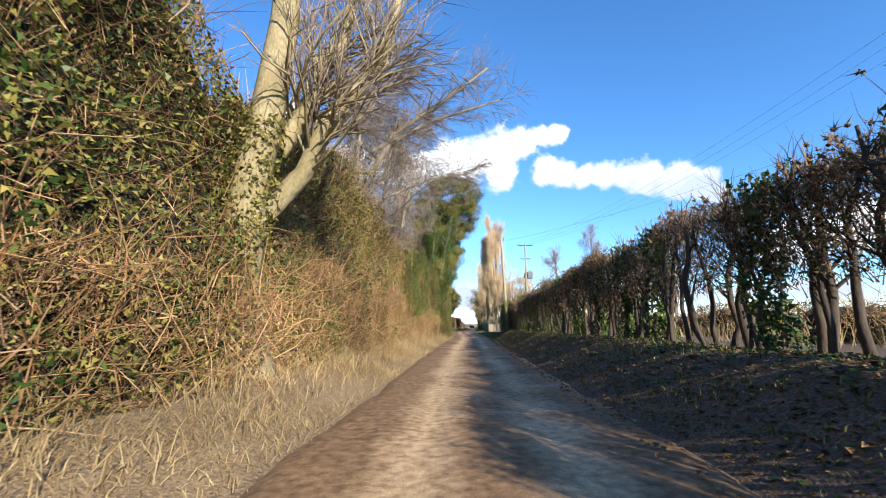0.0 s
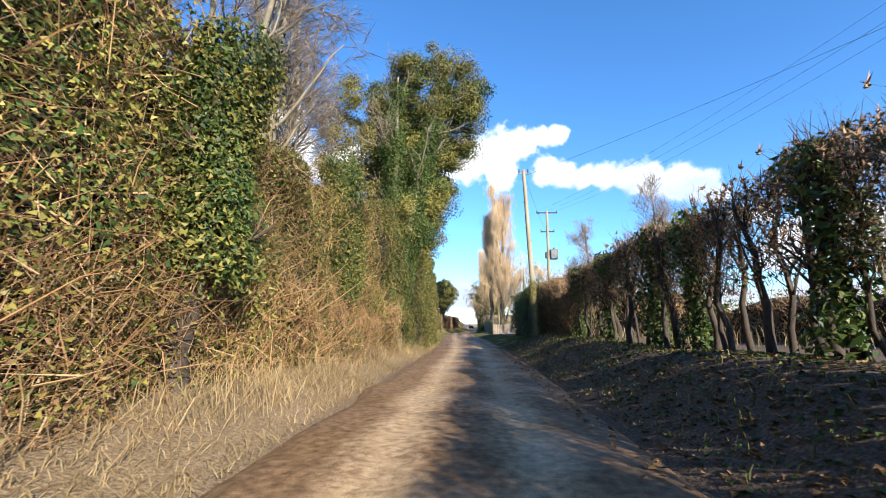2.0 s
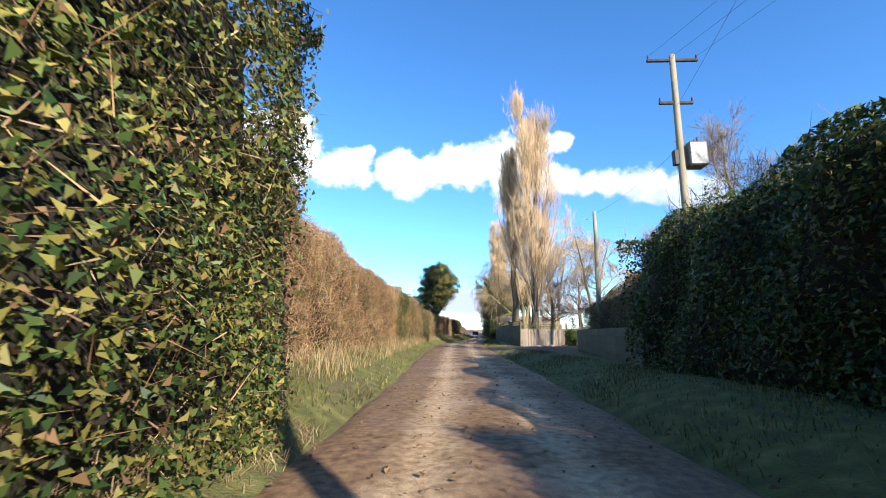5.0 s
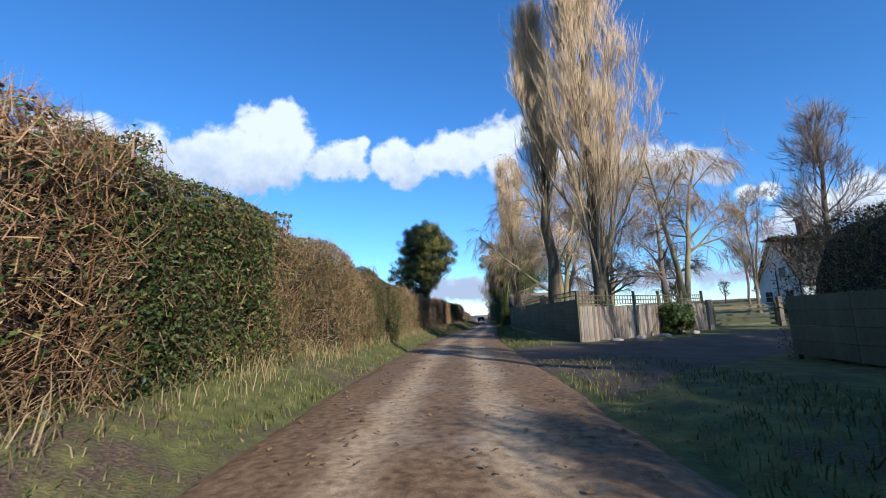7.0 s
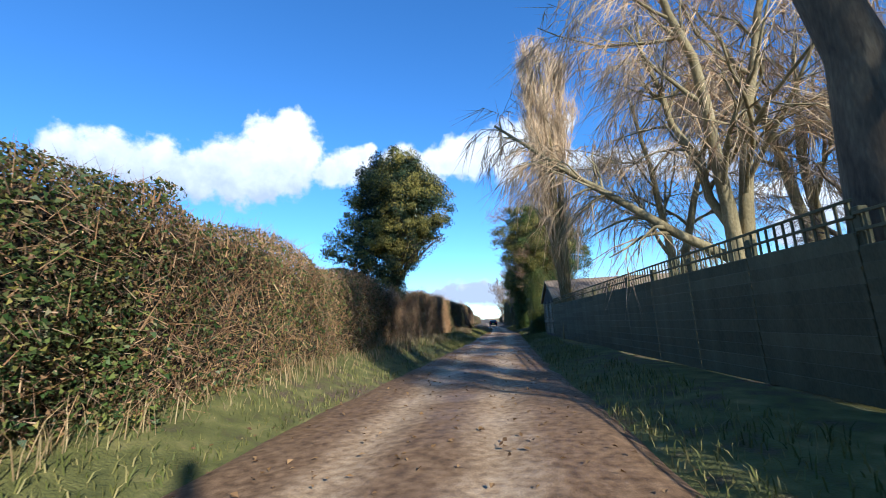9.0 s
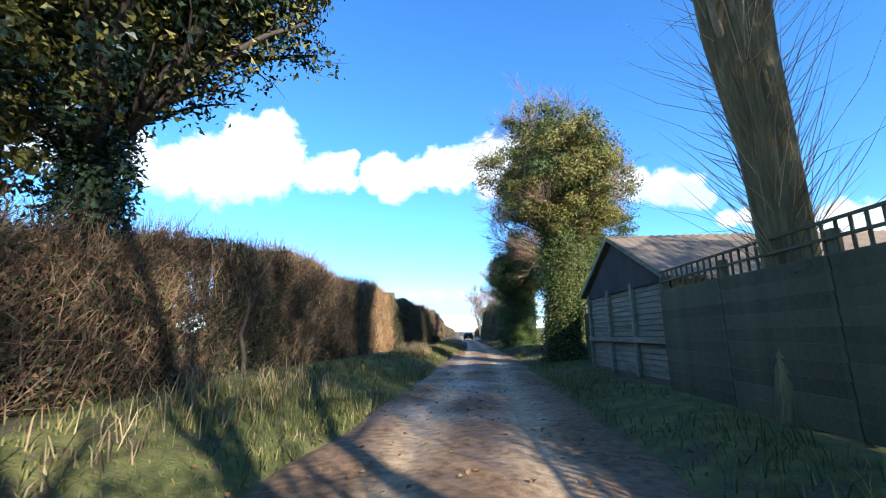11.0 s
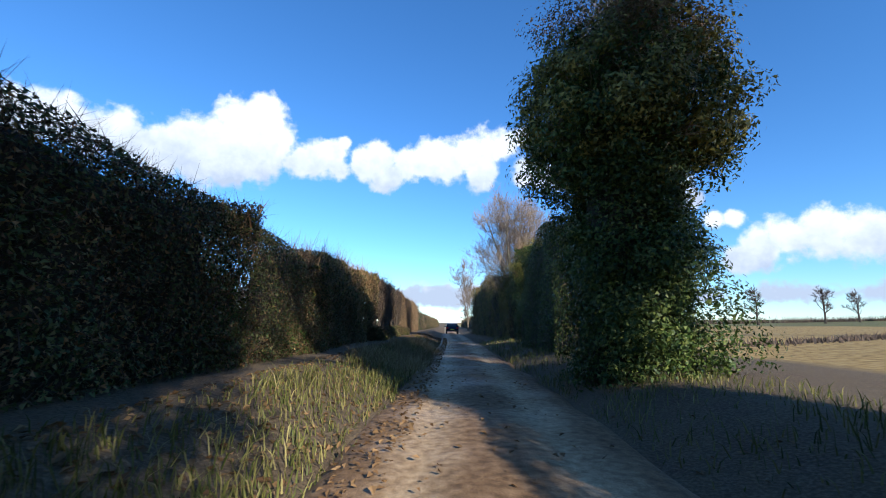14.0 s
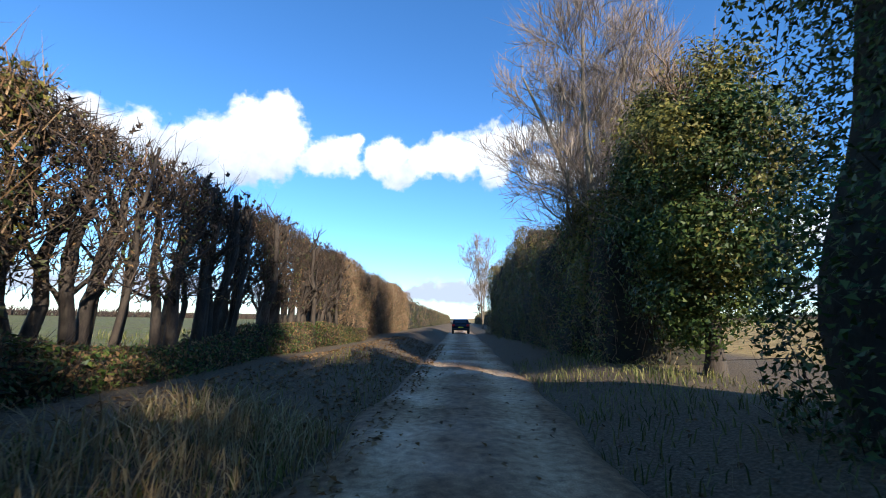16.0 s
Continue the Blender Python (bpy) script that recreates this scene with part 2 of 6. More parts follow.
def spikes(rng, P, D, L, R, bend=0.0):
    """Many thin twigs: three-sided, tapering to a point; with bend, a kink half way."""
    n = len(P)
    D = unit(D)
    ref = np.where(np.abs(D[:, 2:3]) > 0.9, np.array([1.0, 0, 0]), np.array([0, 0, 1.0]))
    A = unit(np.cross(D, ref))
    B = np.cross(D, A)
    ang = np.arange(3) * 2 * np.pi / 3
    ring = A[:, None] * np.cos(ang)[:, None] + B[:, None] * np.sin(ang)[:, None]
    base = P[:, None] + ring * R[:, None, None]
    if not bend:
        V = np.concatenate([base, (P + D * L[:, None])[:, None]], 1).reshape(-1, 3)
        o = np.arange(n)[:, None, None] * 4
        F = (o + np.array([[0, 1, 3], [1, 2, 3], [2, 0, 3]])).reshape(-1, 3)
        return V, F
    mid = P + D * L[:, None] * 0.5
    D2 = unit(D + rng.normal(0, bend, (n, 3)))
    tip = mid + D2 * L[:, None] * 0.5
    V = np.concatenate([base, mid[:, None] + ring * R[:, None, None] * 0.65, tip[:, None]], 1).reshape(-1, 3)
    o = np.arange(n)[:, None, None] * 7
    F = (o + np.array([[0, 1, 4], [0, 4, 3], [1, 2, 5], [1, 5, 4], [2, 0, 3], [2, 3, 5], [3, 4, 6], [4, 5, 6], [5, 3, 6]])).reshape(-1, 3)
    return V, F


def leaves(rng, P, N, size, length=1.35):
    """Folded pointed leaves at P facing about along N."""
    n = len(P)
    N = unit(N)
    A = unit(np.cross(N, rng.normal(0, 1, (n, 3))))
    B = np.cross(N, A)
    s = (size * rng.uniform(0.6, 1.3, n))[:, None]
    fold = N * s * rng.uniform(0.1, 0.35, (n, 1))
    V = np.stack([P - A * s * length * 0.5, P + B * s * 0.5 + fold, P + A * s * length * 0.5, P - B * s * 0.5 + fold], 1).reshape(-1, 3)
    o = np.arange(n)[:, None, None] * 4
    F = (o + np.array([[0, 1, 2], [0, 2, 3]])).reshape(-1, 3)
    return V, F


def small_leaves(rng, P, N, size):
    """Small plain leaves, one pointed facet each."""
    n = len(P)
    N = unit(N)
    A = unit(np.cross(N, rng.normal(0, 1, (n, 3))))
    B = np.cross(N, A)
    s = (size * rng.uniform(0.6, 1.35, n))[:, None]
    V = np.stack([P - A * s * 0.8 - B * s * 0.25, P + A * s * 0.8, P + B * s * 0.62 - A * s * 0.25], 1).reshape(-1, 3)
    return V, np.arange(3 * n).reshape(-1, 3)


def blades(rng, P, H, W, lean=0.35):
    """Grass blades: narrow, bent, tapering."""
    n = len(P)
    a = rng.uniform(0, 2 * np.pi, n)
    side = np.stack([np.cos(a), np.sin(a), np.zeros(n)], 1) * W[:, None]
    off = rng.normal(0, lean, (n, 3)) * H[:, None]
    off[:, 2] = 0
    mid, tip = P + off * 0.35, P + off
    mid[:, 2] += H * 0.6
    tip[:, 2] += H * rng.uniform(0.75, 1.0, n)
    V = np.stack([P - side, P + side, mid + side * 0.8, mid - side * 0.8, tip], 1).reshape(-1, 3)
    o = np.arange(n)[:, None, None] * 5
    F = (o + np.array([[0, 1, 2], [0, 2, 3], [3, 2, 4]])).reshape(-1, 3)
    return V, F


def grow(rng, P, R, n, s0, s1, angle, length, up=0.3, k=5, rfrac=0.55, wobble=0.18, taper=0.25):
    """A further order of n branches from the polylines P, between the fractions s0 and s1 of their length."""
    i = rng.integers(0, len(P), n)
    s = rng.uniform(s0, s1, n)
    f = s * (P.shape[1] - 1)
    j = np.minimum(f.astype(int), P.shape[1] - 2)
    f = (f - j)[:, None]
    start = P[i, j] * (1 - f) + P[i, j + 1] * f
    tan = unit(P[i, j + 1] - P[i, j])
    r = (R[i, j] * (1 - f[:, 0]) + R[i, j + 1] * f[:, 0]) * rfrac
    q = unit(np.cross(tan, rng.normal(0, 1, (n, 3))))
    a = (angle * rng.uniform(0.6, 1.35, n))[:, None]
    d = tan * np.cos(a) + q * np.sin(a)
    ln = length(s, start) if callable(length) else length * (1 - 0.5 * s)
    step = (ln * rng.uniform(0.65, 1.2, n) / (k - 1))[:, None]
    pts = [start]
    for _ in range(k - 1):
        d = unit(d + np.array([0, 0, up / (k - 1)]) + rng.normal(0, wobble, (n, 3)))
        pts.append(pts[-1] + d * step)
    return np.stack(pts, 1), r[:, None] * np.linspace(1, taper, k)


def along(rng, P, n, s0=0.2, s1=1.0):
    """n places and directions on the polylines P."""
    i = rng.integers(0, len(P), n)
    f = rng.uniform(s0, s1, n) * (P.shape[1] - 1)
    j = np.minimum(f.astype(int), P.shape[1] - 2)
    f = (f - j)[:, None]
    return P[i, j] * (1 - f) + P[i, j + 1] * f, unit(P[i, j + 1] - P[i, j])


def waves(rng, n=9, lo=0.5, hi=3.5):
    """A lumpy field of two coordinates, about -1 to 1."""
    k = rng.uniform(lo, hi, (n, 2)) * rng.choice([-1, 1], (n, 2))
    p, a = rng.uniform(0, 6.28, n), rng.uniform(0.4, 1.0, n)
    return lambda u, v: (np.sin(np.multiply.outer(u, k[:, 0]) + np.multiply.outer(v, k[:, 1]) + p) * a).sum(-1) / a.sum() * 1.8


def box(bm, x0, x1, y0, y1, z0, z1, bevel=0.0):
    r = bmesh.ops.create_cube(bm, size=1, matrix=Matrix.Translation(((x0 + x1) / 2, (y0 + y1) / 2, (z0 + z1) / 2)) @ Matrix.Diagonal((x1 - x0, y1 - y0, z1 - z0, 1)))
    if bevel:
        es = list({e for v in r["verts"] for e in v.link_edges})
        bmesh.ops.bevel(bm, geom=es, offset=bevel, segments=1, affect="EDGES")


def bm_mesh(name, bm, mat, smooth=False):
    me = bpy.data.meshes.new(name)
    bm.to_mesh(me)
    bm.free()
    me.materials.append(mat)
    if smooth:
        me.polygons.foreach_set("use_smooth", np.ones(len(me.polygons), bool))
    return me


def part(name, bm, mat, parent, label="", smooth=False):
    return under(name, bm_mesh(name, bm, mat, smooth), parent, label)


def box_mesh(name, sx, sy, sz, mat, bevel=0.0):
    bm = bmesh.new()
    box(bm, -sx / 2, sx / 2, -sy / 2, sy / 2, 0, sz, bevel)
    return bm_mesh(name, bm, mat)


# ---- the plan of the lane ----
MIDDLE = ((-60, 0.2), (24, 0.28), (42, 0.6), (60, 0.3), (72, -0.2), (90, -0.55), (100, 0.0), (114, 1.0), (126, 1.7), (137, 2.1), (156, 2.6), (200, 2.8), (420, 3.5))
HALF = ((-60, 1.85), (50, 1.85), (75, 2.05), (92, 2.05), (110, 1.65), (126, 1.6), (140, 1.3), (160, 1.2), (420, 1.2))
BANK_L = ((-60, 0.45), (40, 0.4), (55, 0.55), (105, 0.6), (125, 0.5), (140, 0.45), (420, 0.5))
BANK_R = ((-60, 0.85), (42, 0.85), (50, 0.4), (62, 0.3), (75, 0.15), (80, 0.06), (86, 0.15), (118, 0.2), (128, 0.35), (140, 0.35), (420, 0.45))


def plan(table, y):
    a = np.array(table)
    return np.interp(y, a[:, 0], a[:, 1])


swell = waves(np.random.default_rng(3), 8, 0.15, 1.3)


def gz(x, y):
    """Height of the ground: the lane lies in a shallow hollow between its banks; fields rise beyond."""
    x, y = np.asarray(x, float), np.asarray(y, float)
    d = x - plan(MIDDLE, y)
    s = np.clip((np.abs(d) - plan(HALF, y)) / 1.9, 0, 1)
    s = s * s * (3 - 2 * s)
    z = s * np.where(d < 0, plan(BANK_L, y), plan(BANK_R, y)) + 0.05 * s * swell(x, y)
    far = np.clip(np.abs(d) - 12, 0, 400)
    z = z + np.where(d > 0, 0.030, 0.016) * far * np.clip((y - 40) / 60, 0.3, 1)
    ahead = np.clip((y - 420) / 600, 0, 1)
    return z + 6 * ahead * ahead - 0.12 * (np.abs(d) < plan(HALF, y) + 0.15)

# ---- ground, lane and drive ----


def ground_material():
    m, n, l, b = material("ground_soil", 0.95)
    co = n.new("ShaderNodeTexCoord")
    t1, t2, t3 = (n.new("ShaderNodeTexNoise") for _ in range(3))
    for t, s, d in ((t1, 0.25, 4), (t2, 3.0, 6), (t3, 30.0, 5)):
        t.inputs["Scale"].default_value, t.inputs["Detail"].default_value = s, d
        l.new(co.outputs["Object"], t.inputs["Vector"])
    soil = ramp(n, [(0.3, (0.07, 0.045, 0.028)), (0.5, (0.14, 0.09, 0.055)), (0.7, (0.24, 0.165, 0.10))])
    turf = ramp(n, [(0.3, (0.085, 0.09, 0.02)), (0.55, (0.165, 0.16, 0.04)), (0.75, (0.28, 0.235, 0.08))])
    l.new(t3.outputs[0], soil.inputs[0])
    l.new(t2.outputs[0], turf.inputs[0])
    mask = ramp(n, [(0.35, (0, 0, 0)), (0.49, (1, 1, 1))], 1.0)
    add = n.new("ShaderNodeMath")
    add.operation = "MULTIPLY_ADD"
    add.inputs[1].default_value = 0.5
    half = n.new("ShaderNodeMath")
    half.operation = "MULTIPLY"
    half.inputs[1].default_value = 0.5
    l.new(t1.outputs[0], half.inputs[0])
    l.new(t2.outputs[0], add.inputs[0])
    l.new(half.outputs[0], add.inputs[2])
    l.new(add.outputs[0], mask.inputs[0])
    sep = n.new("ShaderNodeSeparateXYZ")
    l.new(co.outputs["Object"], sep.inputs[0])

    def between(out, a, c, lo=0.0, hi=1.0):
        r = n.new("ShaderNodeMapRange")
        r.inputs[1].default_value, r.inputs[2].default_value, r.inputs[3].default_value, r.inputs[4].default_value = a, c, lo, hi
        l.new(out, r.inputs[0])
        return r.outputs[0]

    def times(a, c):
        r = n.new("ShaderNodeMath")
        r.operation = "MULTIPLY"
        l.new(a, r.inputs[0])
        l.new(c, r.inputs[1])
        return r.outputs[0]

    def larger(a, c):
        r = n.new("ShaderNodeMath")
        r.operation = "MAXIMUM"
        l.new(a, r.inputs[0])
        l.new(c, r.inputs[1])
        return r.outputs[0]

    # turf grows only along the open middle stretch; a mat of dead grass lies under the first left hedge
    mat_of = n.new("ShaderNodeMix")
    mat_of.data_type = "RGBA"
    thatch = ramp(n, [(0.3, (0.15, 0.10, 0.055)), (0.5, (0.27, 0.185, 0.10)), (0.7, (0.40, 0.29, 0.165))])
    l.new(t3.outputs[0], thatch.inputs[0])
    l.new(times(between(sep.outputs[0], -1.5, -1.9), between(sep.outputs[1], 50, 58, 1, 0)), mat_of.inputs[0])
    l.new(soil.outputs[0], mat_of.inputs[6])
    l.new(thatch.outputs[0], mat_of.inputs[7])
    mx = n.new("ShaderNodeMix")
    mx.data_type = "RGBA"
    l.new(times(mask.outputs[0], larger(larger(between(sep.outputs[0], -6, -9), between(sep.outputs[0], 13, 17)), times(between(sep.outputs[1], 44, 52), larger(between(sep.outputs[1], 122, 132, 1, 0.12), between(sep.outputs[0], -3.5, -6))))), mx.inputs[0])
    l.new(mat_of.outputs[2], mx.inputs[6])
    l.new(turf.outputs[0], mx.inputs[7])
    # the arable field beyond the trees: pale stubble in drilled rows
    stub = ramp(n, [(0.35, (0.22, 0.13, 0.035)), (0.5, (0.40, 0.26, 0.08)), (0.68, (0.52, 0.36, 0.14))])
    l.new(t2.outputs[0], stub.inputs[0])
    fx = n.new("ShaderNodeMapRange")
    fx.inputs[1].default_value, fx.inputs[2].default_value = 10.5, 12.0
    l.new(sep.outputs[0], fx.inputs[0])
    fy = n.new("ShaderNodeMapRange")
    fy.inputs[1].default_value, fy.inputs[2].default_value = 120.0, 122.0
    l.new(sep.outputs[1], fy.inputs[0])
    fx2 = n.new("ShaderNodeMapRange")
    fx2.inputs[1].default_value, fx2.inputs[2].default_value, fx2.inputs[3].default_value, fx2.inputs[4].default_value = 62, 64, 1, 0
    l.new(sep.outputs[0], fx2.inputs[0])
    mul = n.new("ShaderNodeMath")
    mul.operation = "MULTIPLY"
    l.new(fx.outputs[0], mul.inputs[0])
    l.new(fy.outputs[0], mul.inputs[1])
    mul2 = n.new("ShaderNodeMath")
    mul2.operation = "MULTIPLY"
    l.new(mul.outputs[0], mul2.inputs[0])
    l.new(fx2.outputs[0], mul2.inputs[1])
    mx2 = n.new("ShaderNodeMix")
    mx2.data_type = "RGBA"
    l.new(mul2.outputs[0], mx2.inputs[0])
    l.new(mx.outputs[2], mx2.inputs[6])
    l.new(stub.outputs[0], mx2.inputs[7])
    l.new(mx2.outputs[2], b.inputs["Base Color"])
    bp = n.new("ShaderNodeBump")
    bp.inputs["Strength"].default_value, bp.inputs["Distance"].default_value = 0.8, 0.03
    l.new(t3.outputs[0], bp.inputs["Height"])
    l.new(bp.outputs[0], b.inputs["Normal"])
    return m


def grid_mesh(name, X, Y, Z, mat, smooth=True):
    ny, nx = X.shape
    V = np.stack([X, Y, Z], -1).reshape(-1, 3)
    i = (np.arange(ny - 1)[:, None] * nx + np.arange(nx - 1)).ravel()
    return mesh_np(name, V, np.stack([i, i + 1, i + nx + 1, i + nx], 1), mat, smooth)


gx = np.concatenate([[-3500, -1500, -700, -350, -180, -100, -60, -40, -28, -20, -15, -12], np.arange(-10, 14.01, 0.4), [16, 19, 23, 28, 36, 48, 64, 90, 130, 190, 300, 450, 800, 1600, 3500]])
gy = np.concatenate([[-3000, -1000, -400, -150, -60, -30, -16], np.arange(-10, 190, 0.8), np.arange(190, 420, 6), [440, 500, 600, 750, 1000, 1500, 2200, 3600]])
GX, GY = np.meshgrid(gx, gy)
ground = new("ground", grid_mesh("ground", GX, GY, gz(GX, GY), ground_material()))
tagged(ground, "rough grass banks, bare soil and open fields", "ground", kind="structure")


def road_material():
    m, n, l, b = material("lane_surface", 0.8)
    uv = n.new("ShaderNodeUVMap")
    sep = n.new("ShaderNodeSeparateXYZ")
    l.new(uv.outputs[0], sep.inputs[0])
    co = n.new("ShaderNodeTexCoord")
    t1, t2, t3 = (n.new("ShaderNodeTexNoise") for _ in range(3))
    for t, s, d in ((t1, 0.7, 5), (t2, 9.0, 6), (t3, 85.0, 3)):
        t.inputs["Scale"].default_value, t.inputs["Detail"].default_value = s, d
        l.new(co.outputs["Object"], t.inputs["Vector"])
    # distance from the nearer wheel track
    ab = n.new("ShaderNodeMath")
    ab.operation = "ABSOLUTE"
    l.new(sep.outputs[0], ab.inputs[0])
    tr = n.new("ShaderNodeMath")
    tr.operation = "SUBTRACT"
    tr.inputs[1].default_value = 0.72
    l.new(ab.outputs[0], tr.inputs[0])
    tr2 = n.new("ShaderNodeMath")
    tr2.operation = "ABSOLUTE"
    l.new(tr.outputs[0], tr2.inputs[0])
    wob = n.new("ShaderNodeMath")
    wob.operation = "MULTIPLY_ADD"
    wob.inputs[1].default_value = 0.9
    l.new(t1.outputs[0], wob.inputs[0])
    l.new(tr2.outputs[0], wob.inputs[2])
    worn = ramp(n, [(0.5, (1, 1, 1)), (0.95, (0, 0, 0))], 1.0)
    l.new(wob.outputs[0], worn.inputs[0])
    mud = ramp(n, [(0.3, (0.135, 0.074, 0.031)), (0.5, (0.26, 0.15, 0.07)), (0.72, (0.39, 0.24, 0.12))])
    grit = ramp(n, [(0.3, (0.34, 0.215, 0.11)), (0.5, (0.56, 0.375, 0.20)), (0.72, (0.74, 0.53, 0.31))])
    l.new(t2.outputs[0], mud.inputs[0])
    l.new(t2.outputs[0], grit.inputs[0])
    mx = n.new("ShaderNodeMix")
    mx.data_type = "RGBA"
    l.new(worn.outputs[0], mx.inputs[0])
    l.new(mud.outputs[0], mx.inputs[6])
    l.new(grit.outputs[0], mx.inputs[7])
    sp = ramp(n, [(0.35, (0.65, 0.65, 0.65)), (0.65, (1.25, 1.25, 1.25))], 1.0)
    l.new(t3.outputs[0], sp.inputs[0])
    mx2 = n.new("ShaderNodeMix")
    mx2.data_type, mx2.blend_type = "RGBA", "MULTIPLY"
    mx2.inputs[0].default_value = 1
    l.new(mx.outputs[2], mx2.inputs[6])
    l.new(sp.outputs[0], mx2.inputs[7])
    l.new(mx2.outputs[2], b.inputs["Base Color"])
    rr = n.new("ShaderNodeMapRange")
    rr.inputs[1].default_value, rr.inputs[2].default_value, rr.inputs[3].default_value, rr.inputs[4].default_value = 0.35, 0.65, 0.55, 0.95
    l.new(t1.outputs[0], rr.inputs[0])
    l.new(rr.outputs[0], b.inputs["Roughness"])
    hs = n.new("ShaderNodeMath")
    hs.operation = "MULTIPLY_ADD"
    hs.inputs[1].default_value = 0.35
    l.new(t3.outputs[0], hs.inputs[0])
    l.new(t2.outputs[0], hs.inputs[2])
    bp = n.new("ShaderNodeBump")
    bp.inputs["Strength"].default_value, bp.inputs["Distance"].default_value = 0.6, 0.014
    l.new(hs.outputs[0], bp.inputs["Height"])
    l.new(bp.outputs[0], b.inputs["Normal"])
    return m


LANE = road_material()
rut = waves(np.random.default_rng(5), 10, 0.4, 4.0)
ry = np.concatenate([np.arange(-30, 190, 0.4), np.arange(190, 421, 5)])
ru = np.linspace(-1, 1, 33)
RU, RY = np.meshgrid(ru, ry)
edge = plan(HALF, RY) + 0.14 * rut(RY * 0.7, RU * 0) * np.abs(RU)
RX = plan(MIDDLE, RY) + RU * (edge + 0.28)
lat = RU * (edge + 0.28)
RZ = 0.035 * (1 - RU ** 2) - 0.03 * np.exp(-((np.abs(lat) - 0.72) / 0.22) ** 2) + 0.012 * rut(RX * 2, RY * 2) - 0.10 * np.clip((np.abs(RU) - 0.86) / 0.14, 0, 1)
road_me = grid_mesh("road", RX, RY, RZ, LANE)
uvl = road_me.uv_layers.new(name="UVMap")
vi = np.empty(len(road_me.loops), np.int32)
road_me.loops.foreach_get("vertex_index", vi)
uvl.data.foreach_set("uv", np.stack([lat.ravel()[vi], RY.ravel()[vi]], 1).astype(np.float32).ravel())
tagged(new("road", road_me), "narrow muddy country lane with worn wheel tracks", "road", kind="structure")

# the gravel mouth of the drive, between the clipped hedge and the fence
DX, DY = np.meshgrid(np.linspace(1.2, 22, 60), np.linspace(-0.5, 0.5, 24))
wide = np.interp(DX, [1.2, 4, 8, 22], [13.5, 10.5, 7.0, 5.0])
DYW = 78.8 + (DX - 1.2) * 0.52 + DY * wide
DZ = gz(DX, DYW) + 0.02 + 0.012 * rut(DX * 2, DYW * 2) - 0.12 * np.clip((np.abs(DY) - 0.44) / 0.06, 0, 1)
GRAVEL = surface("drive_gravel", [(0.07, 0.047, 0.03), (0.135, 0.092, 0.06), (0.21, 0.155, 0.105)], 1.2, 70, 0.9, 0.6)
tagged(new("driveway", grid_mesh("driveway", DX, DYW, DZ, GRAVEL)), "muddy gravel drive turning off the lane", "driveway", kind="structure")

# ---- hedges ----


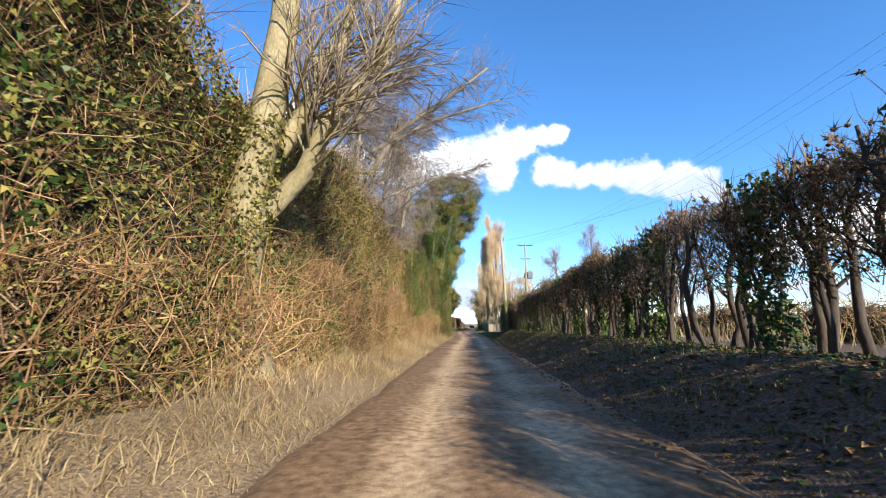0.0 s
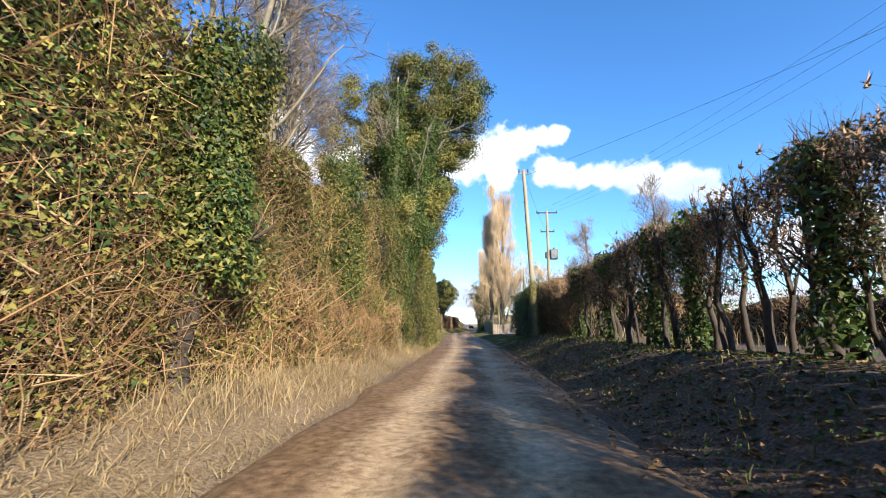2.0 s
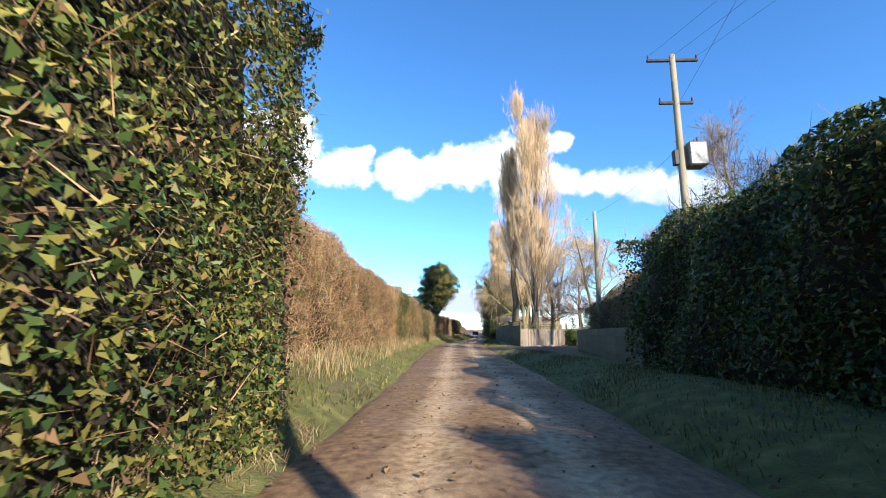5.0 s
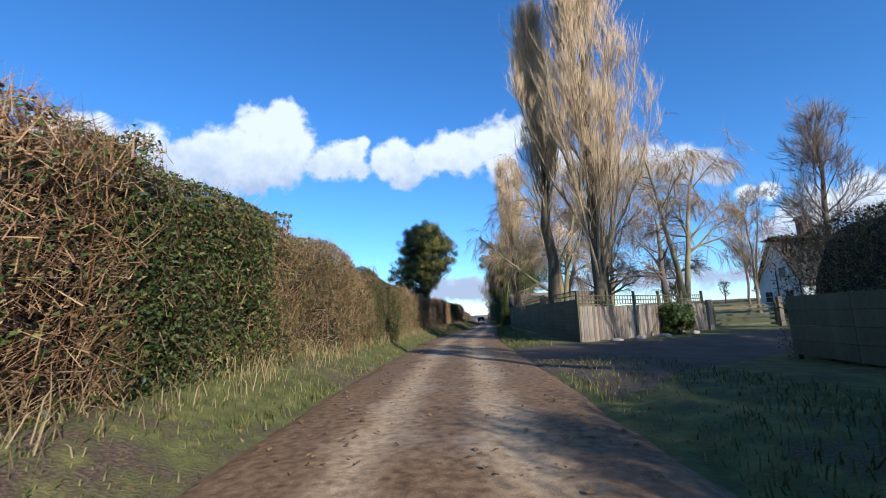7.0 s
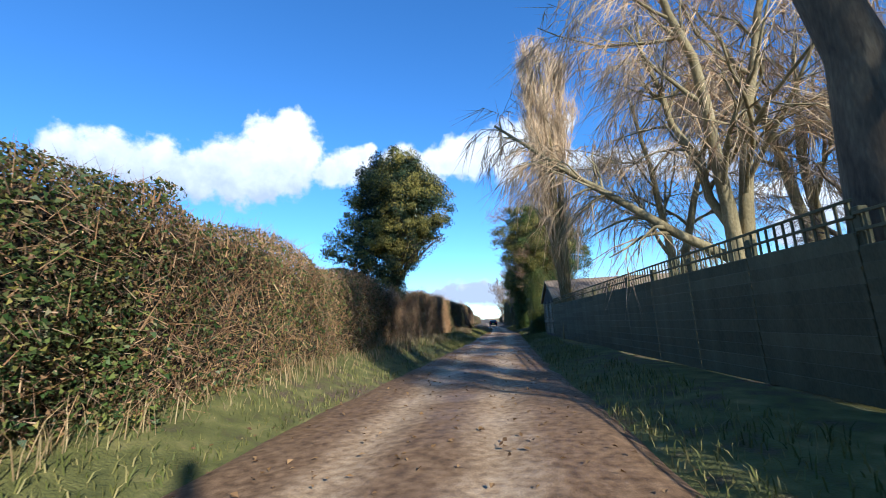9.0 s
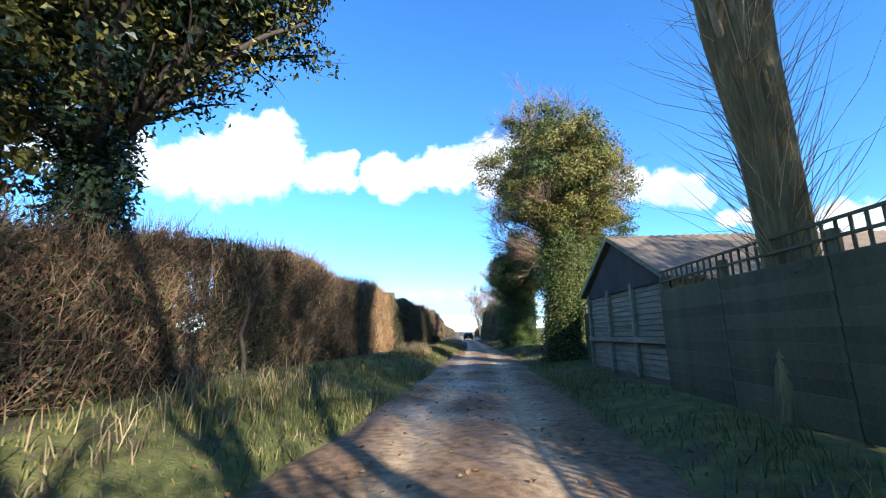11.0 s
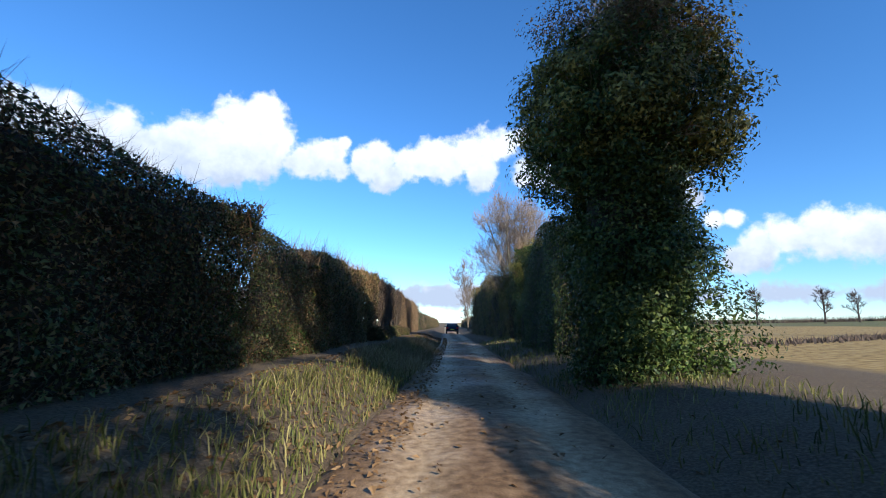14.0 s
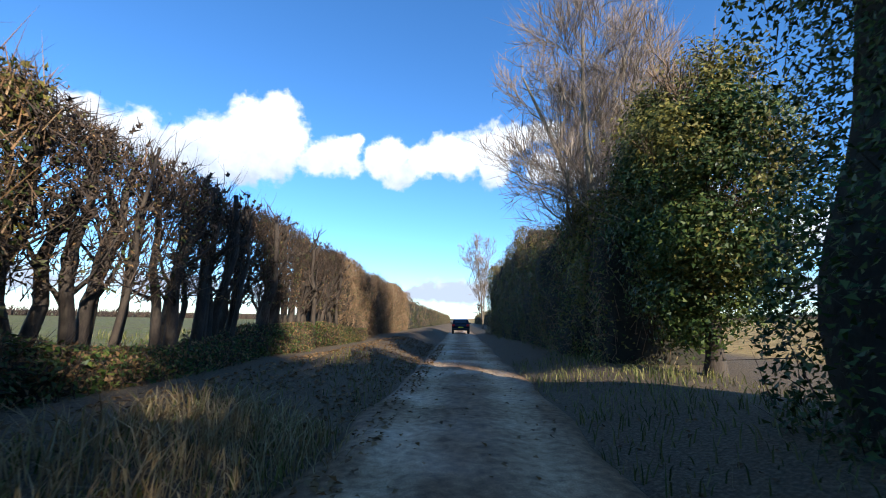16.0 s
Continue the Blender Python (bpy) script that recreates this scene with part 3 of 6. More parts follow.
def hedge(label, y0, y1, face, height, depth, side, seed, leaf=(), twig=(), stems=0, stem_top=2.4, core=0.0, ragged=0.3, low=0.0, lump=0.25, stem_mat=None, shoots=0, columns=0, thick=0.075, ends=1.0, bushy_from=0.0, batter=0.12, category="hedge", knobs=0, column_r=0.24):
    """A hedge along the lane. face: place of its front, height: of its top above z 0, both by y; side: -1 left, 1 right.
    leaf: (material, count, size, name, up_bias); twig: (material, count, length, radius, name, rise)."""
    rng = np.random.default_rng(seed)
    ob = thing("hedge", (0, 0, 0), label, category)
    f = waves(rng, 12, 0.35, 2.6)
    f2 = waves(rng, 8, 0.3, 1.4)

    def spots(n, inside=0.22, top_share=0.26):
        y = rng.uniform(y0, y1, n)
        x0, h = plan(face, y), plan(height, y) + ragged * f2(y, y * 0 + 3.0)
        zb = gz(x0, y) + low
        top = rng.uniform(0, 1, n) < top_share
        v = rng.uniform(0, 1, n)
        z = np.where(top, h - np.abs(rng.normal(0, inside, n)), zb + (h - zb) * (bushy_from + (1 - bushy_from) * v ** 0.92))
        ins = np.where(top, rng.uniform(0, 1, n) * depth, np.abs(rng.normal(0, inside, n)))
        lean = (z - zb) * batter
        rnd = np.clip((z - (h - 0.55)) / 0.55, 0, 1) ** 2 * 0.35
        x = x0 + side * (ins + lean + rnd + lump * (1 - f(y, z)) * 0.6)
        nrm = np.stack([np.where(top, 0.2, 1.0) * -side, np.zeros(n), np.where(top, 1.0, 0.25)], 1)
        end = rng.uniform(0, 1, n) < min(0.3, ends * 1.6 / (y1 - y0))
        m = int(end.sum())
        first = rng.uniform(0, 1, m) < 0.5
        y[end] = np.where(first, y0 + np.abs(rng.normal(0, 0.2, m)) - 0.15, y1 - np.abs(rng.normal(0, 0.2, m)) + 0.15)
        z[end] = np.minimum(z[end], plan(height, y[end]) + ragged * f2(y[end], y[end] * 0 + 3.0) - 0.05)
        x[end] = plan(face, y[end]) + side * (rng.uniform(0, 1, m) * depth + 0.15)
        nrm[end] = np.stack([np.zeros(m), np.where(first, -1.0, 1.0), np.full(m, 0.25)], 1)
        return np.stack([x, y, z], 1), nrm, top

    # added dark shell behind the leaves: blocks light and colours the gaps as shade
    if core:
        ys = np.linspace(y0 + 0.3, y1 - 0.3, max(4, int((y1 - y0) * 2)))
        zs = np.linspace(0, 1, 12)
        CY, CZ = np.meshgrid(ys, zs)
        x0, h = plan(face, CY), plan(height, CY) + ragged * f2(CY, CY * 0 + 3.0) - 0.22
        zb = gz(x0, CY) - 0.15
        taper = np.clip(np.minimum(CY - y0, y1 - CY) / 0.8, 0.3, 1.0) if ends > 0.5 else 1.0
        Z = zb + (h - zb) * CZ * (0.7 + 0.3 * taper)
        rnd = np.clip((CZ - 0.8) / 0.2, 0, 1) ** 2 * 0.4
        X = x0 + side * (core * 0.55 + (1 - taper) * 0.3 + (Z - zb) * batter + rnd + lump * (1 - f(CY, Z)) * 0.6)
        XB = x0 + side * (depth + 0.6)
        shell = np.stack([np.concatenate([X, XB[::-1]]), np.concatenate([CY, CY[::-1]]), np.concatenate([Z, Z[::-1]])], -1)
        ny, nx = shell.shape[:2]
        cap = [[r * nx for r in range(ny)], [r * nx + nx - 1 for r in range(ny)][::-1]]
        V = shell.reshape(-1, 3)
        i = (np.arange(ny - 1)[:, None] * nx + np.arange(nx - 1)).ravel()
        me = mesh_np("inner_growth", V, [np.stack([i, i + 1, i + nx + 1, i + nx], 1), np.array(cap)], CORE_SHADE, True)
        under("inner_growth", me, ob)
    for mat, count, size, name, upb in leaf:
        count, size = int(count * 2.0), size * 0.72
        P, N, _ = spots(count)
        f3 = waves(rng, 10, 0.4, 2.8)
        kept = rng.uniform(-1.1, 1.0, count) < 1.1 * f3(P[:, 1], P[:, 2]) + 0.7
        P, N = P[kept], N[kept]
        count = len(P)
        N = N + rng.normal(0, 0.75, (count, 3)) + np.array([0, 0, upb])
        V, F = small_leaves(rng, P, N, size)
        under(name, mesh_np(name, V, F, mat), ob, kind="stuff")
    for mat, count, length, radius, name, rise in twig:
        count, radius = int(count * 0.62), radius * 1.2
        P, N, top = spots(count, 0.3, 0.35)
        D = N * 0.55 + rng.normal(0, 0.75, (count, 3)) + np.array([0, 0, rise])
        D[top, 2] += 0.9
        P = P - D * 0.1
        V, F = spikes(rng, P, D, length * rng.uniform(0.4, 1.25, count), radius * rng.uniform(0.5, 1.3, count), 0.35 if length > 1.0 else 0.0)
        under(name, mesh_np(name, V, F, mat), ob, kind="stuff")
    # sun on the hedge top is put into the shoots' pale bramble colour
    if shoots:
        P, N, _ = spots(shoots, 0.12, 1.0)
        D = rng.normal(0, 0.28, (shoots, 3)) + np.array([0, 0, 1.0])
        P[:, 2] -= 0.25
        V, F = spikes(rng, P, D, 0.4 * rng.uniform(0.4, 1.3, shoots), 0.015 * rng.uniform(0.5, 1.4, shoots), 0.3)
        under("top_growth", mesh_np("top_growth", V, F, BRAMBLE), ob, kind="stuff")
    for k in range(columns):
        y = y0 + (y1 - y0) * (k + rng.uniform(0.2, 0.8)) / columns
        x = float(plan(face, y)) + side * 0.45
        n, zb, top = 1500, float(gz(x, y)) - 0.1, float(plan(height, y)) - 0.1
        a, z = rng.uniform(0, 6.28, n), zb + (top - zb) * rng.uniform(0, 1, n)
        rad = column_r * (1 + 0.5 * np.sin(z * 3 + k + a)) * rng.uniform(0.5, 1.2, n)
        N = np.stack([np.cos(a), np.sin(a), np.full(n, 0.2)], 1)
        V, F = small_leaves(rng, np.stack([x + N[:, 0] * rad, y + N[:, 1] * rad, z], 1), N + rng.normal(0, 0.5, (n, 3)), 0.08)
        under("ivy_column", mesh_np("ivy_column", V, F, IVY), ob, kind="stuff")
    heads = []
    for k in range(stems):
        y = y0 + (y1 - y0) * (k + rng.uniform(0.1, 0.9)) / stems
        x = float(plan(face, y)) + side * (rng.uniform(0.25, max(0.3, depth * 0.7)) + (0.25 + lump * 0.9 if core else 0.0))
        zb = float(gz(x, y)) - 0.1
        top = min(stem_top * rng.uniform(0.8, 1.25), float(plan(height, y)) - 0.15)
        n = 7
        pts = np.zeros((1, n, 3))
        pts[0, :, 2] = np.linspace(zb, top, n)
        pts[0, :, 0] = x + np.cumsum(rng.normal(0, 0.06, n))
        pts[0, :, 1] = y + np.cumsum(rng.normal(0.02, 0.10, n))
        r = rng.uniform(0.35, 1.0) * thick
        R = np.full((1, n), r) * np.linspace(1.25, 0.5, n)
        P2, R2 = grow(rng, pts, R, 9, 0.3, 1.0, 0.7, 1.1, 0.9, 4, 0.55, 0.22)
        P3, R3 = grow(rng, P2, R2, 16, 0.3, 1.0, 0.7, 0.7, 0.6, 3, 0.6, 0.25)
        V1, Q1, c1 = tubes(pts, R, 6)
        V2, Q2, c2 = tubes(P2, R2, 3)
        V3, Q3, c3 = tubes(P3, R3, 3)
        a, c = len(V1), len(V1) + len(V2)
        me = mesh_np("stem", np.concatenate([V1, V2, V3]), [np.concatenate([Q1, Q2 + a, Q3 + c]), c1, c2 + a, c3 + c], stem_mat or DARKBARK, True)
        under("stem", me, ob)
        heads += [P2[:, -1], P3[:, -1]]
    if knobs and heads:
        H = np.concatenate(heads)
        H = H[(H[:, 2] > stem_top * 0.45) & (H[:, 2] < plan(height, H[:, 1]) - 0.02)]
        P = np.repeat(H, knobs, 0)
        m = len(P)
        D = rng.normal(0, 0.8, (m, 3)) + np.array([0, 0, 0.7])
        V, F = spikes(rng, P - unit(D) * 0.04, D, rng.uniform(0.05, 0.2, m), rng.uniform(0.01, 0.026, m))
        under("clipped_head_growth", mesh_np("clipped_head_growth", V, F, twig[0][0]), ob, kind="stuff")
    return ob


# left: overgrown woodland edge, in three runs
WOOD_FACE = ((-12, -3.0), (8, -2.9), (25, -2.9), (34, -2.6), (38, -2.1), (44, -1.35), (53, -1.35), (56, -3.0), (60, -3.4), (104, -3.3))
for a, c, seed, ivy, olive, tw in ((-5, 3, 11, 1.35, 0.9, 0.9), (3, 14, 12, 1.0, 1.0, 1.2), (14, 25, 13, 1.0, 1.1, 1.1), (25, 37, 14, 1.1, 1.0, 1.1)):
    m = c - a
    hedge("tall overgrown bank of ivy, bramble and bare twigs in sun", a, c, WOOD_FACE, ((-12, 8.0), (3, 7.2), (5.7, 7.0), (6.3, 4.9), (7.6, 4.8), (8.6, 6.4), (14, 6.8), (20, 6.6), (24, 6.0), (26.5, 5.8), (28, 5.2), (31, 5.0), (32.5, 5.5), (35, 5.6), (38, 6.5)), 2.5, -1, seed,
          leaf=[(IVY, int(1100 * m * ivy), 0.085, "ivy_foliage", 0.3), (OLIVE, int(1500 * m * olive), 0.078, "bramble_foliage", 0.3), (DEAD, int(520 * m), 0.06, "dead_foliage", 0.0)],
          twig=[(BRAMBLE, int(1000 * m * tw), 0.55, 0.006, "bramble_growth", 0.2), (BRAMBLE, int(120 * m), 1.5, 0.009, "long_cane_growth", 0.3), (TWIG, int(450 * m), 0.5, 0.005, "bare_twig_growth", 0.5)],
          stems=int(m * 0.25), stem_top=3.5, core=0.75, ragged=0.5, lump=0.75, batter=0.10, stem_mat=BARK, ends=0.3)
for a, c, seed in ((-5, 16, 16), (16, 37, 17)):
    m = c - a
    hedge("low tangle of dead bramble canes at the hedge foot", a, c, ((-12, -2.75), (25, -2.7), (34, -2.4), (38, -1.95)), ((-12, 2.3), (4, 1.9), (10, 2.6), (18, 2.1), (26, 2.5), (37, 1.8)), 0.6, -1, seed,
          leaf=[(DEAD, int(300 * m), 0.055, "dead_foliage", 0.0), (OLIVE, int(350 * m), 0.065, "bramble_foliage", 0.2)], twig=[(BRAMBLE, int(330 * m), 0.6, 0.006, "bramble_growth", 0.5), (TWIG, int(380 * m), 0.55, 0.006, "bare_twig_growth", 0.5), (BRAMBLE, int(60 * m), 1.4, 0.009, "long_cane_growth", 0.7)],
          ragged=0.5, lump=0.7, batter=0.12, category="bramble")
hedge("tall clipped ivy-covered hedge pressing on the lane", 37, 54, WOOD_FACE, ((37, 6.5), (46, 6.2), (54, 5.2)), 2.6, -1, 15,
      leaf=[(IVY, 30000, 0.072, "ivy_foliage", 0.3), (OLIVE, 26000, 0.065, "yellowed_foliage", 0.3), (DEAD, 3500, 0.07, "dead_foliage", 0.0)],
      twig=[(BRAMBLE, 6000, 0.45, 0.005, "bare_twig_growth", 0.1), (TWIG, 5000, 0.4, 0.005, "clipped_twig_growth", 0.1)], stems=8, stem_top=3, core=1.25, ragged=0.25, lump=0.5, batter=0.03, stem_mat=BARK)
# left: clipped field hedge
LEFT_H = ((53, 4.3), (60, 3.95), (66, 3.75), (74, 3.65), (82, 3.45), (90, 3.2), (104, 3.1))
for a, c, seed, lf in ((54, 72, 21, 0.16), (72, 75.8, 25, 1.7), (75.8, 84, 22, 0.4), (84, 91, 23, 1.1), (91, 103.5, 24, 0.5)):
    m = c - a
    hedge("clipped field hedge of hawthorn twigs and patchy evergreen leaves", a, c, WOOD_FACE, LEFT_H, 1.6, -1, seed,
          leaf=[(IVY, int(750 * m * lf), 0.075, "ivy_foliage", 0.3), (PRIVET, int(1200 * m * lf), 0.06, "green_foliage", 0.3), (OLIVE, int(300 * m * lf), 0.055, "yellowed_foliage", 0.3), (DEAD, int(620 * m), 0.045, "dead_foliage", 0.0)],
          twig=[(TWIG, int(1250 * m), 0.36, 0.005, "clipped_twig_growth", 0.35), (BRAMBLE, int((1300 if a < 60 else 700 if lf < 1 else 250) * m), 0.5, 0.006, "long_twig_growth", 0.6)],
          stems=int(m * 1.6), stem_top=2.2, core=0.85, shoots=int(m * 25), ragged=0.22, lump=0.5, batter=0.02, stem_mat=BARK, ends=0.3)
# left: thin hedge past the holly, then clipped dark hedge
L3_FACE = ((103, -3.3), (110, -3.2), (120, -2.9), (128, -2.5), (135, -1.9), (150, -1.8), (190, -1.6))
L3_H = ((103, 2.9), (109, 2.65), (112.5, 3.25), (121, 3.3), (128, 3.45), (133, 3.5), (137, 3.45), (139.4, 3.15), (140.4, 2.7), (141.5, 3.25), (143, 3.55), (145, 3.75), (150, 3.85), (190, 3.8))
for a, c, seed, kind_of in ((103.7, 110.5, 39, 3), (110.5, 113, 31, 0), (113, 122, 38, 1), (122, 126, 32, 2)):
    m = c - a
    hedge("thin roadside hedge of brown stems and brush", a, c, L3_FACE, L3_H, 1.4, -1, seed,
          leaf=[(DEAD, int((250, 400, 300, 900)[kind_of] * m), 0.055, "dead_foliage", 0.0), (PRIVET, int((1600, 1300, 250, 650)[kind_of] * m), 0.06, "green_foliage", 0.2)],
          twig=[((TWIG, TWIG, BRAMBLE, TWIG)[kind_of], int((600, 1700, 2600, 1900)[kind_of] * m), 0.7, 0.006, "bare_twig_growth", 1.2), (DARKTWIG, int((650, 650, 250, 300)[kind_of] * m), 0.6, 0.006, "dark_twig_growth", 0.8)],
          stems=int(m * (3, 3, 1, 3)[kind_of]), stem_top=2.9, core=(0, 0.8, 0, 0.8)[kind_of], stem_mat=(DARKBARK, DARKBARK, BARK, BARK)[kind_of], shoots=int(m * 50), ragged=0.25, lump=0.45, batter=0.03, ends=0.3)
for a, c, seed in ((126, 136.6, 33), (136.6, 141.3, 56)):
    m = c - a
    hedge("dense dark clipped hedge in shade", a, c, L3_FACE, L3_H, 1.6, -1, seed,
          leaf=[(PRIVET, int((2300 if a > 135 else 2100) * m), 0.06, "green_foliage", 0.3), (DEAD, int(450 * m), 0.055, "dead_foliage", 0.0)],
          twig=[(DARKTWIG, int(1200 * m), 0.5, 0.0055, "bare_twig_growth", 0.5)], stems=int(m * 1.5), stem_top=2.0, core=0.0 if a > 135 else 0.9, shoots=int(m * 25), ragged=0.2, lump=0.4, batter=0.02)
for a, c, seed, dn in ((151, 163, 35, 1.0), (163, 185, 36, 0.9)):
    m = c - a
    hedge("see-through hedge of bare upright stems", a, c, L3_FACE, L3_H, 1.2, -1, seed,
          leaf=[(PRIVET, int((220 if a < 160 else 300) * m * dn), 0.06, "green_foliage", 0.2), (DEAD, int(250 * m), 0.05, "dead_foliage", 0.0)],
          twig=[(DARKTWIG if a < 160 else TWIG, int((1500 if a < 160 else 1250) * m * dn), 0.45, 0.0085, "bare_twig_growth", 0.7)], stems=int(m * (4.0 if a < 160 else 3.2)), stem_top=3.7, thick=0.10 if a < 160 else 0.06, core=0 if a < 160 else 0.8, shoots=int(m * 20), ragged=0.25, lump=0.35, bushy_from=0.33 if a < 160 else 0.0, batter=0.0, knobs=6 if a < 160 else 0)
hedge("dark bramble and ivy under the thin hedge", 136.3, 141.6, ((136, -2.0), (142, -1.75)), ((136, 2.3), (138.5, 1.9), (141.6, 2.3)), 1.0, -1, 57,
      leaf=[(IVY, 5000, 0.065, "ivy_foliage", 0.2), (DEAD, 3000, 0.055, "dead_foliage", 0.0)], twig=[(TWIG, 3500, 0.5, 0.006, "bramble_growth", 0.7)], core=0.6, ragged=0.45, lump=0.6, batter=0.1, category="bramble")
hedge("dark brush and ivy along the hedge foot", 150.5, 165, ((150, -1.3), (165, -1.2)), ((150, 1.15), (158, 1.0), (165, 1.2)), 1.0, -1, 37,
      leaf=[(IVY, 7000, 0.065, "ivy_foliage", 0.2), (DEAD, 6000, 0.055, "dead_foliage", 0.0)], twig=[(DARKTWIG, 9000, 0.4, 0.006, "bramble_growth", 0.5)], core=0.5, ragged=0.3, lump=0.4, batter=0.2)
hedge("tall leafy hedge of elder and ivy with brown stalks", 140.4, 151, L3_FACE, L3_H, 1.6, -1, 34,
      leaf=[(PRIVET, 13000, 0.075, "green_foliage", 0.3), (OLIVE, 8000, 0.07, "yellowed_foliage", 0.2), (DEAD, 6000, 0.055, "dead_foliage", 0.0)],
      twig=[(TWIG, 9000, 0.6, 0.0065, "bare_twig_growth", 0.9), (BRAMBLE, 2600, 1.0, 0.008, "dry_stalk_growth", 1.6)], stems=22, stem_top=2.4, core=0.95, shoots=420, ragged=0.3, lump=0.6, batter=0.04, stem_mat=BARK)
# right: see-through hedge on its bank
R1_FACE = ((-12, 4.4), (44, 4.4), (50, 4.5), (62, 4.6))
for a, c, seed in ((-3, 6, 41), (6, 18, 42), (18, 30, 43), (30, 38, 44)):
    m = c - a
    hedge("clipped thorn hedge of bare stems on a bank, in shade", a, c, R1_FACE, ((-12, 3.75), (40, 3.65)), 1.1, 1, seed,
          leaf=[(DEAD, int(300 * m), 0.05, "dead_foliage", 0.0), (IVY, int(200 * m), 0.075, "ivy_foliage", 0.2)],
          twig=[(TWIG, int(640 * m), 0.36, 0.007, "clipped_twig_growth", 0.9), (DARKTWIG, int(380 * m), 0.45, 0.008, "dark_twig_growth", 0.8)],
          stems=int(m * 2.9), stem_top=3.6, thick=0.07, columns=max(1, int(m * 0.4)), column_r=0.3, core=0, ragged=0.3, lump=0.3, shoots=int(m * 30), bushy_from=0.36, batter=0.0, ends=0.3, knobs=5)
hedge("low brown bramble scrub behind the thorn hedge", -4, 46, ((-4, 7.4), (20, 8.2), (46, 7.4)), ((-4, 1.5), (10, 1.75), (25, 1.9), (46, 2.7)), 2.4, 1, 54,
      leaf=[(DEAD, 9000, 0.07, "dead_foliage", 0.1), (OLIVE, 3000, 0.07, "yellowed_foliage", 0.2)], twig=[(BRAMBLE, 12000, 0.6, 0.008, "bramble_growth", 0.6)], core=0.7, ragged=0.6, lump=0.9, batter=0.3)
hedge("dense russet hedge with ivy behind the pole", 38, 47, R1_FACE, ((38, 3.5), (44, 3.5), (47, 3.7)), 1.5, 1, 45,
      leaf=[(DEAD, 6500, 0.06, "dead_foliage", 0.1), (IVY, 3500, 0.075, "ivy_foliage", 0.2)],
      twig=[(TWIG, 11000, 0.55, 0.007, "clipped_twig_growth", 0.9), (BRAMBLE, 1500, 0.9, 0.008, "long_twig_growth", 0.9)], shoots=600, stems=24, stem_top=3.4, core=0.95, ragged=0.45, lump=0.75, batter=0.02, knobs=4)
hedge("clipped dark green laurel hedge", 47, 62, R1_FACE, ((47, 3.8), (53, 4.1), (62, 4.3)), 2.2, 1, 46,
      leaf=[(IVY, 21000, 0.10, "laurel_foliage", 0.3), (OLIVE, 3500, 0.09, "yellowed_foliage", 0.2)],
      twig=[(TWIG, 1500, 0.5, 0.006, "bare_twig_growth", 0.8)], stems=6, stem_top=2, core=0.6, ragged=0.25, lump=0.6, batter=0.05)
R3_FACE = ((60, 5.2), (64, 5.9), (70, 6.6), (77.5, 7.35))
hedge("clipped brown and green hedge above a low board fence", 62, 78.3, R3_FACE, ((60, 4.3), (63, 4.0), (66, 3.8), (72, 3.5), (77, 3.2), (78.3, 2.9)), 2.0, 1, 47,
      leaf=[(OLIVE, 5000, 0.07, "green_foliage", 0.3), (PRIVET, 3500, 0.065, "small_foliage", 0.2), (DEAD, 8000, 0.055, "dead_foliage", 0.0)],
      twig=[(TWIG, 21000, 0.4, 0.006, "clipped_twig_growth", 0.9)], stems=8, stem_top=2, core=0.6, ragged=0.15, lump=0.35, batter=0.10)
hedge("dark ivy and elder scrub under the oak", 121.2, 129.5, ((121, 5.9), (126, 6.0), (129.5, 6.3)), ((121, 2.6), (123, 3.4), (126, 3.8), (129.5, 4.6)), 2.2, 1, 53,
      leaf=[(IVY, 19000, 0.085, "ivy_foliage", 0.3), (PRIVET, 3000, 0.07, "small_foliage", 0.2)], twig=[(DARKTWIG, 2200, 0.6, 0.006, "bare_twig_growth", 0.6)],
      stems=4, stem_top=2, core=0.6, ragged=0.4, lump=0.6, batter=0.08)
# right: evergreens past the field gap
R4_FACE = ((137, 4.7), (143, 4.75), (150, 4.75), (153.5, 5.6), (162, 4.9), (185, 4.6))
R4_H = ((138, 4.3), (142, 5.0), (145, 5.1), (148, 5.2), (151.0, 5.3), (154, 3.6), (158, 4.3), (163, 5.0), (170, 5.7), (185, 5.8))
hedge("thin gappy evergreen hedge with sky showing through", 138.9, 142.4, R4_FACE, R4_H, 1.6, 1, 55,
      leaf=[(IVY, 5200, 0.075, "ivy_foliage", 0.3), (PRIVET, 1500, 0.06, "small_foliage", 0.2)], twig=[(DARKTWIG, 1500, 0.6, 0.007, "bare_twig_growth", 0.5)],
      stems=9, stem_top=3.4, thick=0.03, ragged=0.3, lump=0.7, batter=0.06)
hedge("tall dense evergreen hedge in deep shade", 142.2, 151.2, R4_FACE, R4_H, 2.2, 1, 48,
      leaf=[(IVY, 22000, 0.065, "ivy_foliage", 0.3), (PRIVET, 6500, 0.06, "small_foliage", 0.2)], twig=[(DARKTWIG, 2000, 0.5, 0.006, "bare_twig_growth", 0.5)],
      stems=6, stem_top=2, core=0.55, ragged=0.3, lump=0.5, batter=0.06)
hedge("tall overgrown hedge of ivy and brown twigs", 157, 186, R4_FACE, R4_H, 2.2, 1, 49,
      leaf=[(IVY, 8000, 0.08, "ivy_foliage", 0.3), (OLIVE, 13000, 0.075, "yellowed_foliage", 0.2), (DEAD, 3000, 0.07, "dead_foliage", 0.0)], twig=[(TWIG, 9000, 0.7, 0.007, "bare_twig_growth", 0.7)],
      stems=10, stem_top=3, core=0.7, ragged=0.5, lump=0.6, batter=0.03)
